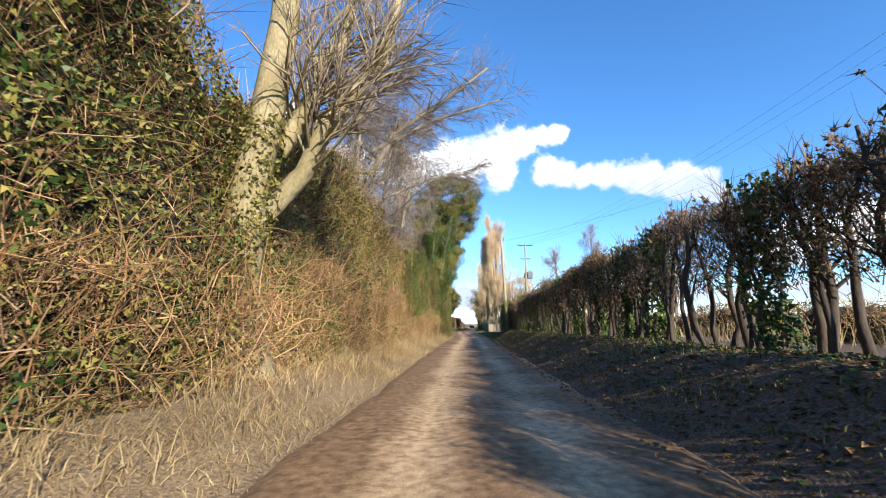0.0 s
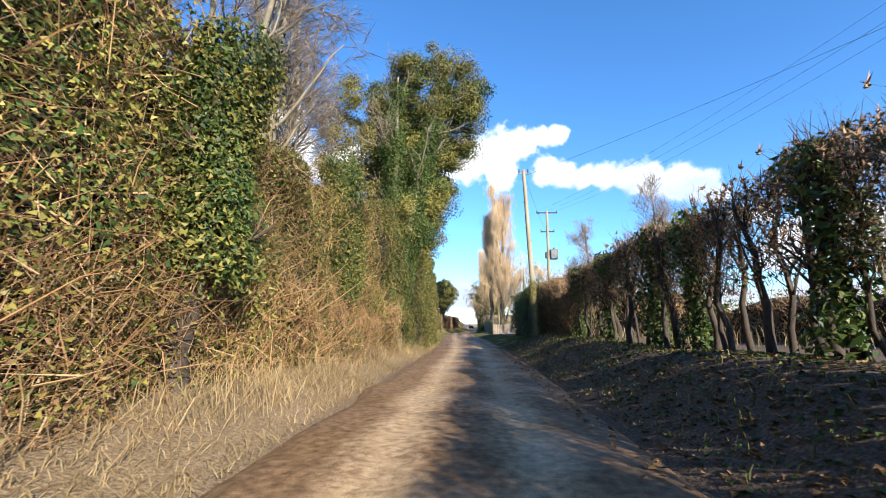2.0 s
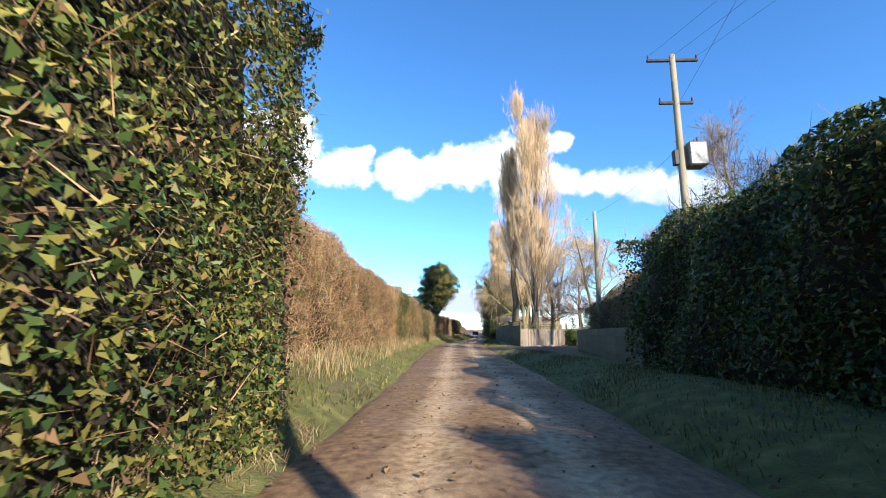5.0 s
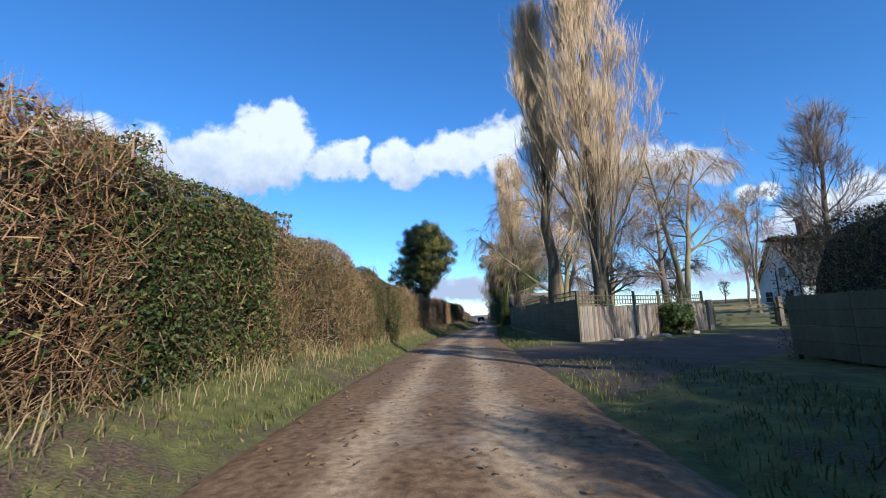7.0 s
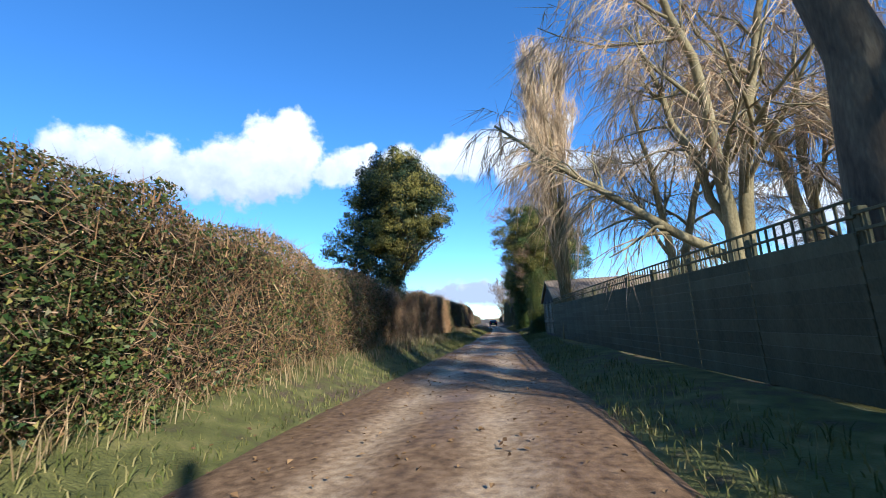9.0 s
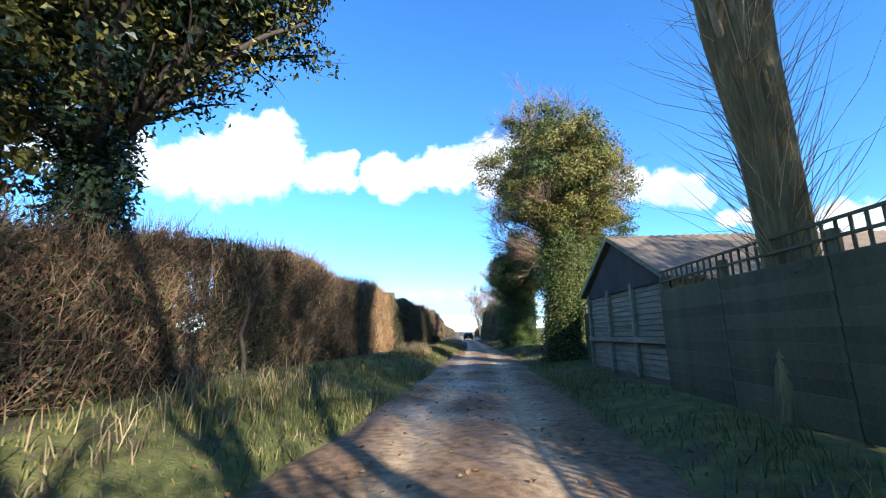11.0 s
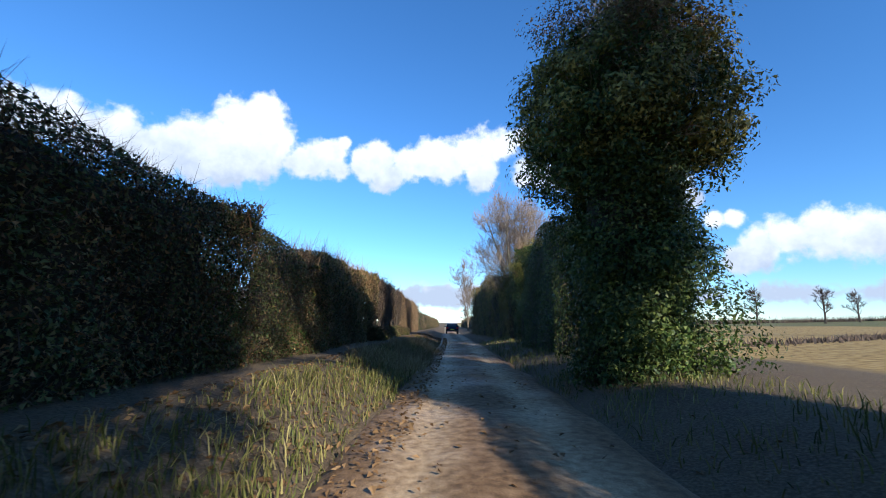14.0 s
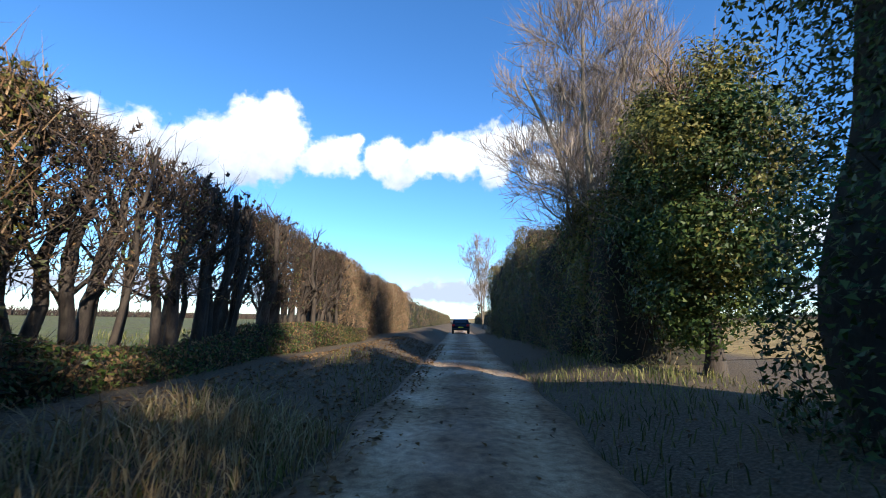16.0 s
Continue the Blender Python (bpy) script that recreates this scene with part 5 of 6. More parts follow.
# olive outer leaves colour the upper crown as if sunlit
crown(t, rg, (0.1, -0.1, 6.0), (2.3, 2.2, 2.3), 130, 19000, 0.095, OLIVE, "sun_tinted_ivy_foliage", 0.55, 0.7)
crown(t, rg, (0.1, 0, 7.2), (2.2, 2.0, 1.2), 60, 6000, 0.06, DEAD, "dead_foliage", 0.5, 0.6)
crown(t, rg, (0.5, -0.3, 1.8), (1.5, 1.5, 2.2), 90, 15000, 0.075, IVY, "low_ivy_foliage", 0.55, 0.3)
t, p0, p1, p2, rg = tree("tree", "tall dark ivy-grown tree standing in the shaded hedge", (6.5, 142.4), 115, 10.5, 0.2, (0.0, 0), 2, 34, 2.2, 0.9, 0.35, 0.2, 220, 1.2, 700, 0.9, 4000, 0.7, 0.005, -0.9, DARKBARK, DARKTWIG, 0.05)
crown(t, rg, (0, 0, 7.4), (1.3, 1.4, 3.0), 170, 26000, 0.085, IVY, "ivy_foliage", 0.55, 0.3)
t, p0, p1, p2, rg = tree("tree", "tall bare ash tree with ivy on its lower stems", (6.3, 159.3), 103, 9.4, 0.26, (0.0, 0), 5, 60, 3.4, 0.8, 0.3, 0.3, 560, 1.8, 3200, 1.1, 20000, 0.6, 0.006, 0.3, PALEBARK, BIRCHTWIG, 0.2, r2=0.3, limb_r=0.36)
clothe(t, rg, p0, 8000, 0.6, 0.11, OLIVE, "ivy_foliage", 0.0, 0.5)
t, p0, p1, p2, rg = tree("tree", "dense ivy-clad roadside tree", (7.2, 155.4), 104, 6.3, 0.25, (0, 0), 2, 30, 2.2, 0.7, 0.2, 0.5, 220, 1.2, 0, 0, 3000, 0.6, 0.006, 0.5, DARKBARK, TWIG, 0.12)
crown(t, rg, (0, 0, 3.3), (1.4, 1.8, 2.7), 150, 34000, 0.08, IVY, "ivy_foliage", 0.7, 0.5)
crown(t, rg, (0, 0, 4.0), (1.5, 1.9, 2.5), 100, 13000, 0.075, OLIVE, "yellowed_foliage", 0.6, 0.8)
tree("tree", "bare tree far along the lane", (5.8, 205), 105, 11, 0.16, (-0.03, 0), 3, 30, 3.6, 0.6, 0.2, 0.6, 240, 1.8, 600, 1.0, 4500, 0.8, 0.012, 0.3, BARK, BIRCHTWIG, 0.14)
base_t, *_ = tree("tree", "small bare tree on the far field edge", (75, 230), 106, 9, 0.25, (0, 0), 1, 24, 3.6, 0.9, 0.25, 0.4, 90, 1.5, 0, 0, 1200, 0.9, 0.03, 0.2, DARKBARK, DARKTWIG, group="far field trees")
rg = np.random.default_rng(8)
for x, y in ((95, 235), (118, 250), (130, 246), (160, 265), (175, 255), (60, 300), (40, 330), (-60, 300), (-40, 340), (-20, 380), (25, 360), (12, 330), (-80, 220), (-95, 180)):
    m = pose(x, y, float(gz(x, y)) - 0.2, 0, 0, rg.uniform(0, 360))
    copy_thing(base_t, m)

rg = np.random.default_rng(77)
for x0, y0, x1, y1, hh in ((16, 150, 130, 205, 0.45), (40, 262, 260, 300, 2.2), (-220, 260, -15, 330, 2.4), (-90, 120, -45, 330, 2.0)):
    n = 3500
    s = rg.uniform(0, 1, n)
    x, y = x0 + (x1 - x0) * s + rg.normal(0, 0.5, n), y0 + (y1 - y0) * s + rg.normal(0, 0.5, n)
    V, F = spikes(rg, np.stack([x, y, gz(x, y) - 0.1], 1), rg.normal(0, 0.35, (n, 3)) + np.array([0, 0, 1.0]), hh * rg.uniform(0.5, 1.2, n), np.full(n, 0.09))
    tagged(new("field_hedgerow", mesh_np("field_hedgerow", V, F, DARKTWIG)), "far dark hedgerow across the fields", "hedge", kind="stuff")

# ---- poles and wires ----
POLE = surface("pole_wood", [(0.20, 0.16, 0.10), (0.36, 0.30, 0.20), (0.50, 0.43, 0.30)], 3, 40, 0.85, 0.4, (1, 1, 0.15))
STEEL = surface("weathered_steel", [(0.10, 0.10, 0.10), (0.17, 0.17, 0.17), (0.26, 0.26, 0.26)], 8, 60, 0.55, 0.2, metal=0.6)
CERAMIC, *_ = material("brown_ceramic", 0.25)
CERAMIC.node_tree.nodes["Principled BSDF"].inputs["Base Color"].default_value = (0.08, 0.03, 0.02, 1)
CABLE, *_ = material("black_cable", 0.6)
CABLE.node_tree.nodes["Principled BSDF"].inputs["Base Color"].default_value = (0.03, 0.03, 0.032, 1)


def pole(label, x, y, top, r=0.14, lean=(0, 0), steps=0):
    rng = np.random.default_rng(int(x * 100 + y))
    zb = float(gz(x, y)) - 0.3
    ob = thing("utility_pole", (x, y, zb), label, "pole")
    P = stem_line(rng, (0, 0, 0), (lean[0], lean[1], top - zb), 8, 0.008)
    under("shaft", tube_mesh("shaft", P, np.linspace(r * 1.25, r * 0.8, 8)[None], POLE, 14), ob)
    for k in range(steps):
        f = 0.35 + 0.6 * k / max(1, steps - 1)
        c = P[0, 0] * (1 - f) + P[0, -1] * f
        bm = bmesh.new()
        s = 1 if k % 2 else -1
        box(bm, c[0] + s * r * 0.8 - 0.10, c[0] + s * r * 0.8 + 0.10, c[1] - 0.012, c[1] + 0.012, c[2] - 0.012, c[2] + 0.012, 0.004)
        part("step_iron", bm, STEEL, ob)
    return ob, P[0, -1]


def cyl_mesh(name, r, h, mat, sides=12, r2=None):
    bm = bmesh.new()
    bmesh.ops.create_cone(bm, cap_ends=True, segments=sides, radius1=r, radius2=r2 or r, depth=h, matrix=Matrix.Translation((0, 0, h / 2)))
    return bm_mesh(name, bm, mat)


pa, _ = pole("pale weathered wooden utility pole with step irons", 4.25, 44.35, 10.3, 0.125, (-0.45, 0.0), 9)
for s in (-0.16, 0.16):
    o = under("insulator", cyl_mesh("insulator", 0.045, 0.2, CERAMIC, 8, 0.03), pa)
    o.location = (-0.45 + s * 1.6, 0.0, 10.3 - pa.location.z - 0.15)
bm = bmesh.new()
box(bm, -0.78, -0.12, -0.04, 0.04, 10.05 - pa.location.z, 10.13 - pa.location.z, 0.008)
part("bracket", bm, STEEL, pa)
clothe(pa, np.random.default_rng(45), np.array([[(0, 0, 0.2), (-0.05, 0, 1.4), (-0.1, 0, 2.6), (-0.14, 0, 3.4)]], float), 1300, 0.24, 0.075, OLIVE, "ivy_growth", 0.0, 1.0)
pb, tb = pole("wooden utility pole carrying a transformer", 9.5, 67.0, 14.0, 0.16, (0.0, 0.0), 0)
ins = cyl_mesh("insulator", 0.05, 0.22, CERAMIC, 8, 0.03)
for z, w in ((-0.25, 1.15), (-2.4, 0.75)):
    bm = bmesh.new()
    box(bm, -w, w, -0.06, 0.06, tb[2] + z - 0.06, tb[2] + z + 0.06, 0.01)
    part("crossarm", bm, DARKBARK, pb)
    for s in (-0.95, 0, 0.95):
        o = under("insulator", ins, pb)
        o.location = (s * w, 0, tb[2] + z + 0.05)
bm = bmesh.new()
box(bm, 0.2, 1.0, -0.35, 0.35, tb[2] - 5.5, tb[2] - 4.4, 0.06)
part("transformer_tank", bm, STEEL, pb, "grey steel transformer tank")
for s in (-0.25, 0.0, 0.25):
    o = under("bushing", ins, pb)
    o.location = (0.6, s, tb[2] - 4.42)
bm = bmesh.new()
box(bm, -0.35, -0.14, -0.14, 0.14, tb[2] - 5.4, tb[2] - 4.7, 0.03)
part("fuse_box", bm, CABLE, pb, "dark fuse box")
pc, tc = pole("plain pale wooden pole behind the hedge", 7.75, 74.2, 8.55, 0.13, (0.05, 0.0), 4)


def wire(a, c, sag, label="thin black overhead wire"):
    s = np.linspace(0, 1, 24)[:, None]
    P = np.array(a) * (1 - s) + np.array(c) * s
    P[:, 2] -= sag * 4 * (s * (1 - s))[:, 0]
    ob = new("overhead_wire", tube_mesh("overhead_wire", P[None], np.full((1, 24), 0.007), CABLE, 4))
    return tagged(ob, label, "wire", "overhead wires")


for dx in (-1.1, 0.0, 1.1):
    wire((9.5 + dx, 67.0, 13.95), (22 + dx, 18, 15.5), 1.6)
wire((3.85, 44.35, 10.05), (9.5, 67.0, 11.4), 0.4)
wire((3.85, 44.35, 9.95), (26, 14, 12), 0.8)
wire((9.4, 67.0, 9.4), (7.8, 74.2, 8.4), 0.25)
wire((9.4, 67.0, 11.4), (9.2, 67.3, 1.0), 0.0)

# ---- fences ----
BOARD = surface("weathered_board", [(0.16, 0.12, 0.085), (0.28, 0.215, 0.155), (0.40, 0.32, 0.24)], 5, 50, 0.85, 0.5, (3, 3, 0.3), vary=0.35)
GREENBOARD = surface("green_grey_board", [(0.08, 0.075, 0.034), (0.135, 0.122, 0.058), (0.185, 0.168, 0.085)], 3, 40, 0.85, 0.4, (1, 1, 0.4), vary=0.2)
SLAT = box_mesh("slat", 0.14, 0.02, 1.42, BOARD, 0.004)
POST = box_mesh("post", 0.10, 0.10, 2.1, GREENBOARD, 0.008)
TPALE = box_mesh("trellis_slat", 0.035, 0.018, 0.36, GREENBOARD)
PANEL = {}


def strip(length, h, th, mat, name):
    key = (round(length, 2), h, th, mat.name)
    if key not in PANEL:
        bm = bmesh.new()
        box(bm, 0, length, -th / 2, th / 2, 0, h, 0.003)
        PANEL[key] = bm_mesh(name, bm, mat)
    return PANEL[key]


def fence(label, a, c, slats, body_h=1.5, trellis=True):
    """A boarded fence from a to c with a trellis strip on top; slats: single boards, else wide plain panels."""
    rng = np.random.default_rng(int(a[1] * 10))
    L = math.hypot(c[0] - a[0], c[1] - a[1])
    zb = float(gz(*a)) - 0.05
    ob = thing("fence", (a[0], a[1], zb), label, "fence")
    ob.rotation_euler = (0, 0, math.atan2(c[1] - a[1], c[0] - a[0]))
    n = max(1, round(L / 1.83))
    w = L / n
    for k in range(n + 1):
        o = under("post", POST, ob)
        o.location = (k * w, 0.06, 0)
        if k == n:
            break
        if slats:
            m = round(w / 0.15)
            for j in range(m):
                o = under("board", SLAT, ob)
                o.location = (k * w + (j + 0.5) * w / m, -0.015 + rng.normal(0, 0.004), 0.05 + rng.normal(0, 0.012))
                o.rotation_euler = (0, rng.normal(0, 0.012), 0)
        else:
            for j in range(10):
                o = under("board", strip(w - 0.02, body_h / 10 + 0.012, 0.022, GREENBOARD, "board"), ob)
                o.location = (k * w + 0.01, -0.012, 0.03 + j * body_h / 10)
                o.rotation_euler = (radians(5), 0, 0)
        for z in (0.25, 1.3):
            o = under("rail", strip(w, 0.08, 0.04, GREENBOARD, "rail"), ob)
            o.location = (k * w, 0.04, z)
        if trellis:
            for z in (body_h + 0.02, body_h + 0.2, body_h + 0.38):
                o = under("trellis_rail", strip(w, 0.035, 0.03, GREENBOARD, "trellis_rail"), ob)
                o.location = (k * w, 0.0, z)
            m = round(w / 0.17)
            for j in range(m):
                o = under("trellis_slat", TPALE, ob)
                o.location = (k * w + (j + 0.5) * w / m, 0.028, body_h + 0.03)
    return ob


fence("weathered upright boards with a trellis strip, beside the drive", (4.5, 85.1), (11.9, 90.0), True)
fence("long dark boarded fence with trellis along the lane", (4.35, 111.9), (4.15, 91.0), False, 1.78)
fence("dark boarded fence with trellis bending in to the drive", (4.15, 91.0), (4.45, 85.15), False, 1.7)
fence("dark boarded fence with trellis past the barn", (5.25, 119.9), (4.9, 117.4), False, 1.65)

# low board fence under the clipped hedge
low = thing("fence", (5.35, 62.0, 0.2), "low dark fence of wide horizontal boards", "fence")
low.rotation_euler = (0, 0, math.atan2(15.2, 1.85))
for k in range(9):
    o = under("post", POST, low)
    o.location = (0.02 + k * 1.95, -0.09, -0.8)
    if k < 8:
        for j in range(4):
            o = under("board", strip(1.945, 0.308, 0.03, GREENBOARD, "board"), low)
            o.location = (0.02 + k * 1.95, 0.0, 0.02 + j * 0.315)

# ivy bush grown over the boards, and kerb stones at their foot
rg = np.random.default_rng(79)
bush = thing("shrub", (9.55, 87.75, float(gz(9.55, 87.75)) - 0.05), "dark ivy bush growing against the weathered boards", "shrub")
crown(bush, rg, (0, 0, 0.75), (0.75, 0.5, 0.75), 50, 5000, 0.085, IVY, "ivy_foliage", 0.3, 0.3)
V, F = spikes(rg, np.zeros((20, 3)), rg.normal(0, 0.5, (20, 3)) + np.array([0, 0, 1.0]), np.full(20, 1.1), np.full(20, 0.02))
under("stem_growth", mesh_np("stem_growth", V, F, DARKTWIG), bush, kind="stuff")
STONE = surface("pale_stone", [(0.26, 0.23, 0.19), (0.40, 0.36, 0.30), (0.52, 0.48, 0.41)], 6, 50, 0.85, 0.5, vary=0.2)
for x, y, w in ((5.9, 85.2, 0.34), (7.1, 85.9, 0.42), (8.4, 86.7, 0.38), (10.4, 88.1, 0.36)):
    bm = bmesh.new()
    bmesh.ops.create_icosphere(bm, subdivisions=2, radius=0.5, matrix=Matrix.Diagonal((w * 1.6, w, w * 0.55, 1)))
    for q in bm.verts:
        q.co *= 1 + 0.22 * noise.noise(q.co * 4 + Vector((x, y, 0)))
    o = new("stone", bm_mesh("stone", bm, STONE, True))
    o.location, o.rotation_euler = (x, y, float(gz(x, y)) + w * 0.08), (0, 0, x)
    tagged(o, "pale rough stone at the foot of the boards", "stone", "stones by the drive")

# field gate across the drive
gate = thing("field_gate", (12.4, 90.2, float(gz(12.4, 90.2))), "weathered five-bar wooden field gate, closed", "gate")
gate.rotation_euler = (0, 0, radians(4))
for k in range(5):
    bm = bmesh.new()
    box(bm, 0, 3.3, -0.018, 0.018, 0.15 + k * 0.24, 0.24 + k * 0.24, 0.004)
    part("bar", bm, GREENBOARD, gate)
for x in (0.03, 3.22):
    bm = bmesh.new()
    box(bm, x - 0.045, x + 0.045, -0.045, 0.045, 0.1, 1.3, 0.006)
    part("stile", bm, GREENBOARD, gate)
bm = bmesh.new()
box(bm, 0, 3.1, -0.05, -0.02, -0.04, 0.04, 0.004)
bmesh.ops.rotate(bm, verts=bm.verts, matrix=Matrix.Rotation(radians(-18), 3, "Y"), cent=(0, 0, 0))
bmesh.ops.translate(bm, verts=bm.verts, vec=(0.1, 0, 0.2))
part("brace", bm, GREENBOARD, gate)
for x, lab in ((12.25, "thick weathered wooden gatepost beside the drive"), (15.85, "thick weathered wooden gatepost beside the drive")):
    bm = bmesh.new()
    box(bm, -0.11, 0.11, -0.11, 0.11, -0.2, 1.5, 0.02)
    o = new("gatepost", bm_mesh("gatepost", bm, BOARD))
    o.location = (x, 90.2 + (x - 12.25) * 0.07, float(gz(x, 90.2)))
    tagged(o, lab, "post", "gateposts")

# ---- barn ----
BARNB = surface("barn_board", [(0.15, 0.125, 0.075), (0.29, 0.245, 0.15), (0.44, 0.38, 0.26)], 4, 50, 0.9, 0.6, (0.4, 0.4, 3), vary=0.18)
CORR = surface("rusty_sheet", [(0.05, 0.045, 0.04), (0.10, 0.085, 0.07), (0.17, 0.13, 0.095)], 2, 40, 0.7, 0.2, (1, 1, 0.3))
TILE = surface("old_roof", [(0.13, 0.085, 0.055), (0.24, 0.165, 0.105), (0.34, 0.25, 0.165)], 3, 30, 0.9, 0.6, vary=0.3)
barn = thing("barn", (4.65, 112.1, 0.05), "low weathered timber barn with a gable to the lane", "barn")
BW, BL, EAVE, APEX = 5.0, 9.0, 2.3, 3.5
for k in range(17):
    bm = bmesh.new()
    box(bm, -0.022, 0.0, 0.0, BW, 0, 0.135, 0.004)
    bmesh.ops.rotate(bm, verts=bm.verts, matrix=Matrix.Rotation(radians(13), 3, "Y"), cent=(0, 0, 0))
    bmesh.ops.translate(bm, verts=bm.verts, vec=(-0.035, 0, 0.25 + k * 0.12))
    part("weatherboard", bm, BARNB, barn)
bm = bmesh.new()
box(bm, -0.05, 0.12, 0, BW, -0.1, 0.26, 0.01)
part("sill_wall", bm, surface("old_brick_base", [(0.10, 0.06, 0.045), (0.17, 0.11, 0.08), (0.24, 0.18, 0.14)], 8, 40, 0.9, 0.5), barn)
bm = bmesh.new()
box(bm, 0.02, BL, 0.02, BW - 0.02, 0, EAVE - 0.02)
part("wall", bm, BARNB, barn)
n = 170
yy = np.linspace(0, BW, n)
zt = EAVE + (APEX - EAVE) * (1 - np.abs(yy / BW * 2 - 1))
xx = -0.09 + 0.02 * np.sin(np.arange(n) * math.pi / 2)
V = np.concatenate([np.stack([xx, yy, np.full(n, EAVE - 0.12)], 1), np.stack([xx, yy, zt], 1), np.stack([xx + 0.04, yy, np.full(n, EAVE - 0.12)], 1), np.stack([xx + 0.04, yy, zt], 1)])
i = np.arange(n - 1)
under("gable_sheet", mesh_np("gable_sheet", V, [np.stack([i, i + n, i + n + 1, i + 1], 1), np.stack([i + 2 * n, i + 2 * n + 1, i + 3 * n + 1, i + 3 * n], 1), np.stack([i, i + 1, i + 1 + 2 * n, i + 2 * n], 1)], CORR), barn, "dark corrugated gable sheeting")
for s in (0, 1):
    y_e, y_r = (-0.25, BW / 2) if s == 0 else (BW + 0.25, BW / 2)
    slope = (APEX - EAVE) / (BW / 2)
    z_e = EAVE - 0.25 * slope + 0.05
    nx, ny = 90, 6
    U, W = np.meshgrid(np.linspace(-0.22, BL, nx), np.linspace(0, 1, ny))
    Yr = y_e + (y_r - y_e) * W
    Zr = z_e + (APEX + 0.06 - z_e) * W + 0.02 * np.sin(U * 30) + 0.01 * np.sin(W * 40)
    top = grid_mesh("roof", U, Yr, Zr, TILE, False)
    o = under("roof", top, barn, "brown mossy roof")
    sm = o.modifiers.new("thickness", "SOLIDIFY")
    sm.thickness = 0.07
    for xb in (-0.24,):
        bm = bmesh.new()
        ln = math.hypot(y_r - y_e, APEX + 0.06 - z_e)
        box(bm, xb - 0.02, xb + 0.02, 0, ln, -0.09, 0.02, 0.004)
        bmesh.ops.rotate(bm, verts=bm.verts, matrix=Matrix.Rotation(math.atan2(APEX + 0.06 - z_e, y_r - y_e), 3, "X"), cent=(0, 0, 0))
        bmesh.ops.translate(bm, verts=bm.verts, vec=(0, y_e, z_e + 0.02))
        part("bargeboard", bm, BARNB, barn)
for y in (0.06, 1.7, 3.3, BW - 0.06):
    bm = bmesh.new()
    box(bm, -0.13, -0.05, y - 0.06, y + 0.06, 0.2, EAVE, 0.006)
    part("wall_post", bm, BARNB, barn)
bm = bmesh.new()
box(bm, -0.16, -0.05, 0, BW, 0.95, 1.07, 0.006)
part("wall_rail", bm, BARNB, barn)

# ---- cottage ----
WHITE = surface("white_render", [(0.62, 0.61, 0.58), (0.74, 0.73, 0.70), (0.82, 0.81, 0.78)], 1.5, 30, 0.85, 0.15)
SLATE = surface("dark_roof_tile", [(0.025, 0.018, 0.014), (0.045, 0.034, 0.027), (0.075, 0.058, 0.046)], 4, 30, 0.9, 0.4)
GLASSD, *_ = material("window_glass", 0.08)
GLASSD.node_tree.nodes["Principled BSDF"].inputs["Base Color"].default_value = (0.03, 0.035, 0.04, 1)
house = thing("cottage", (33.0, 112.0, 0.4), "white rendered cottage with a steep dark tiled roof", "house")
HW, HL, HE, HR = 6.5, 13.0, 3.35, 8.2
bm = bmesh.new()
v = [bm.verts.new(p) for p in ((0, 0, 0), (0, HW, 0), (0, HW, HE), (0, HW / 2, HR - 0.1), (0, 0, HE), (HL, 0, 0), (HL, HW, 0), (HL, HW, HE), (HL, HW / 2, HR - 0.1), (HL, 0, HE))]
for f in ((0, 4, 3, 2, 1), (5, 6, 7, 8, 9), (0, 5, 9, 4), (1, 2, 7, 6), (4, 9, 8, 3), (2, 3, 8, 7)):
    bm.faces.new([v[q] for q in f])
part("wall", bm, WHITE, house)
for s in (-1, 1):
    bm = bmesh.new()
    ln = math.hypot(HW / 2 + 0.35, (HR - HE) * (HW / 2 + 0.35) / (HW / 2))
    box(bm, -0.35, HL + 0.35, 0, ln, 0, 0.16, 0.01)
    bmesh.ops.rotate(bm, verts=bm.verts, matrix=Matrix.Rotation(math.atan2(HR - HE, HW / 2), 3, "X"), cent=(0, 0, 0))
    if s > 0:
        bmesh.ops.scale(bm, verts=bm.verts, vec=(1, -1, 1))
        bmesh.ops.reverse_faces(bm, faces=bm.faces)
    bmesh.ops.translate(bm, verts=bm.verts, vec=(0, -0.35 if s < 0 else HW + 0.35, HE - 0.35 * (HR - HE) / (HW / 2)))
    part("roof", bm, SLATE, house)
bm = bmesh.new()
box(bm, 3.0, 4.1, HW / 2 - 0.5, HW / 2 + 0.5, HR - 1.2, HR + 2.2, 0.03)
box(bm, 2.9, 4.2, HW / 2 - 0.6, HW / 2 + 0.6, HR + 1.8, HR + 2.05, 0.03)
part("chimney", bm, surface("chimney_brick", [(0.07, 0.035, 0.025), (0.13, 0.07, 0.05), (0.20, 0.12, 0.09)], 10, 60, 0.9, 0.5), house)
for y in (0.25, 3.4):
    bm = bmesh.new()
    box(bm, -0.11, -0.02, y, y + 0.09, 0, HE if y < 1 else HE + 1.2, 0.01)
    part("downpipe", bm, CABLE, house, "black downpipe")
for y, z in ((1.3, 1.3), (4.4, 1.3)):
    bm = bmesh.new()
    box(bm, -0.07, 0.03, y - 0.06, y + 1.16, z - 0.06, z + 1.16, 0.01)
    w = part("window", bm, WHITE, house)
    for q in range(4):
        bm = bmesh.new()
        box(bm, -0.085, -0.065, y + 0.01 + q % 2 * 0.56, y + 0.53 + q % 2 * 0.56, z + 0.01 + q // 2 * 0.56, z + 0.53 + q // 2 * 0.56)
        part("pane", bm, GLASSD, w)
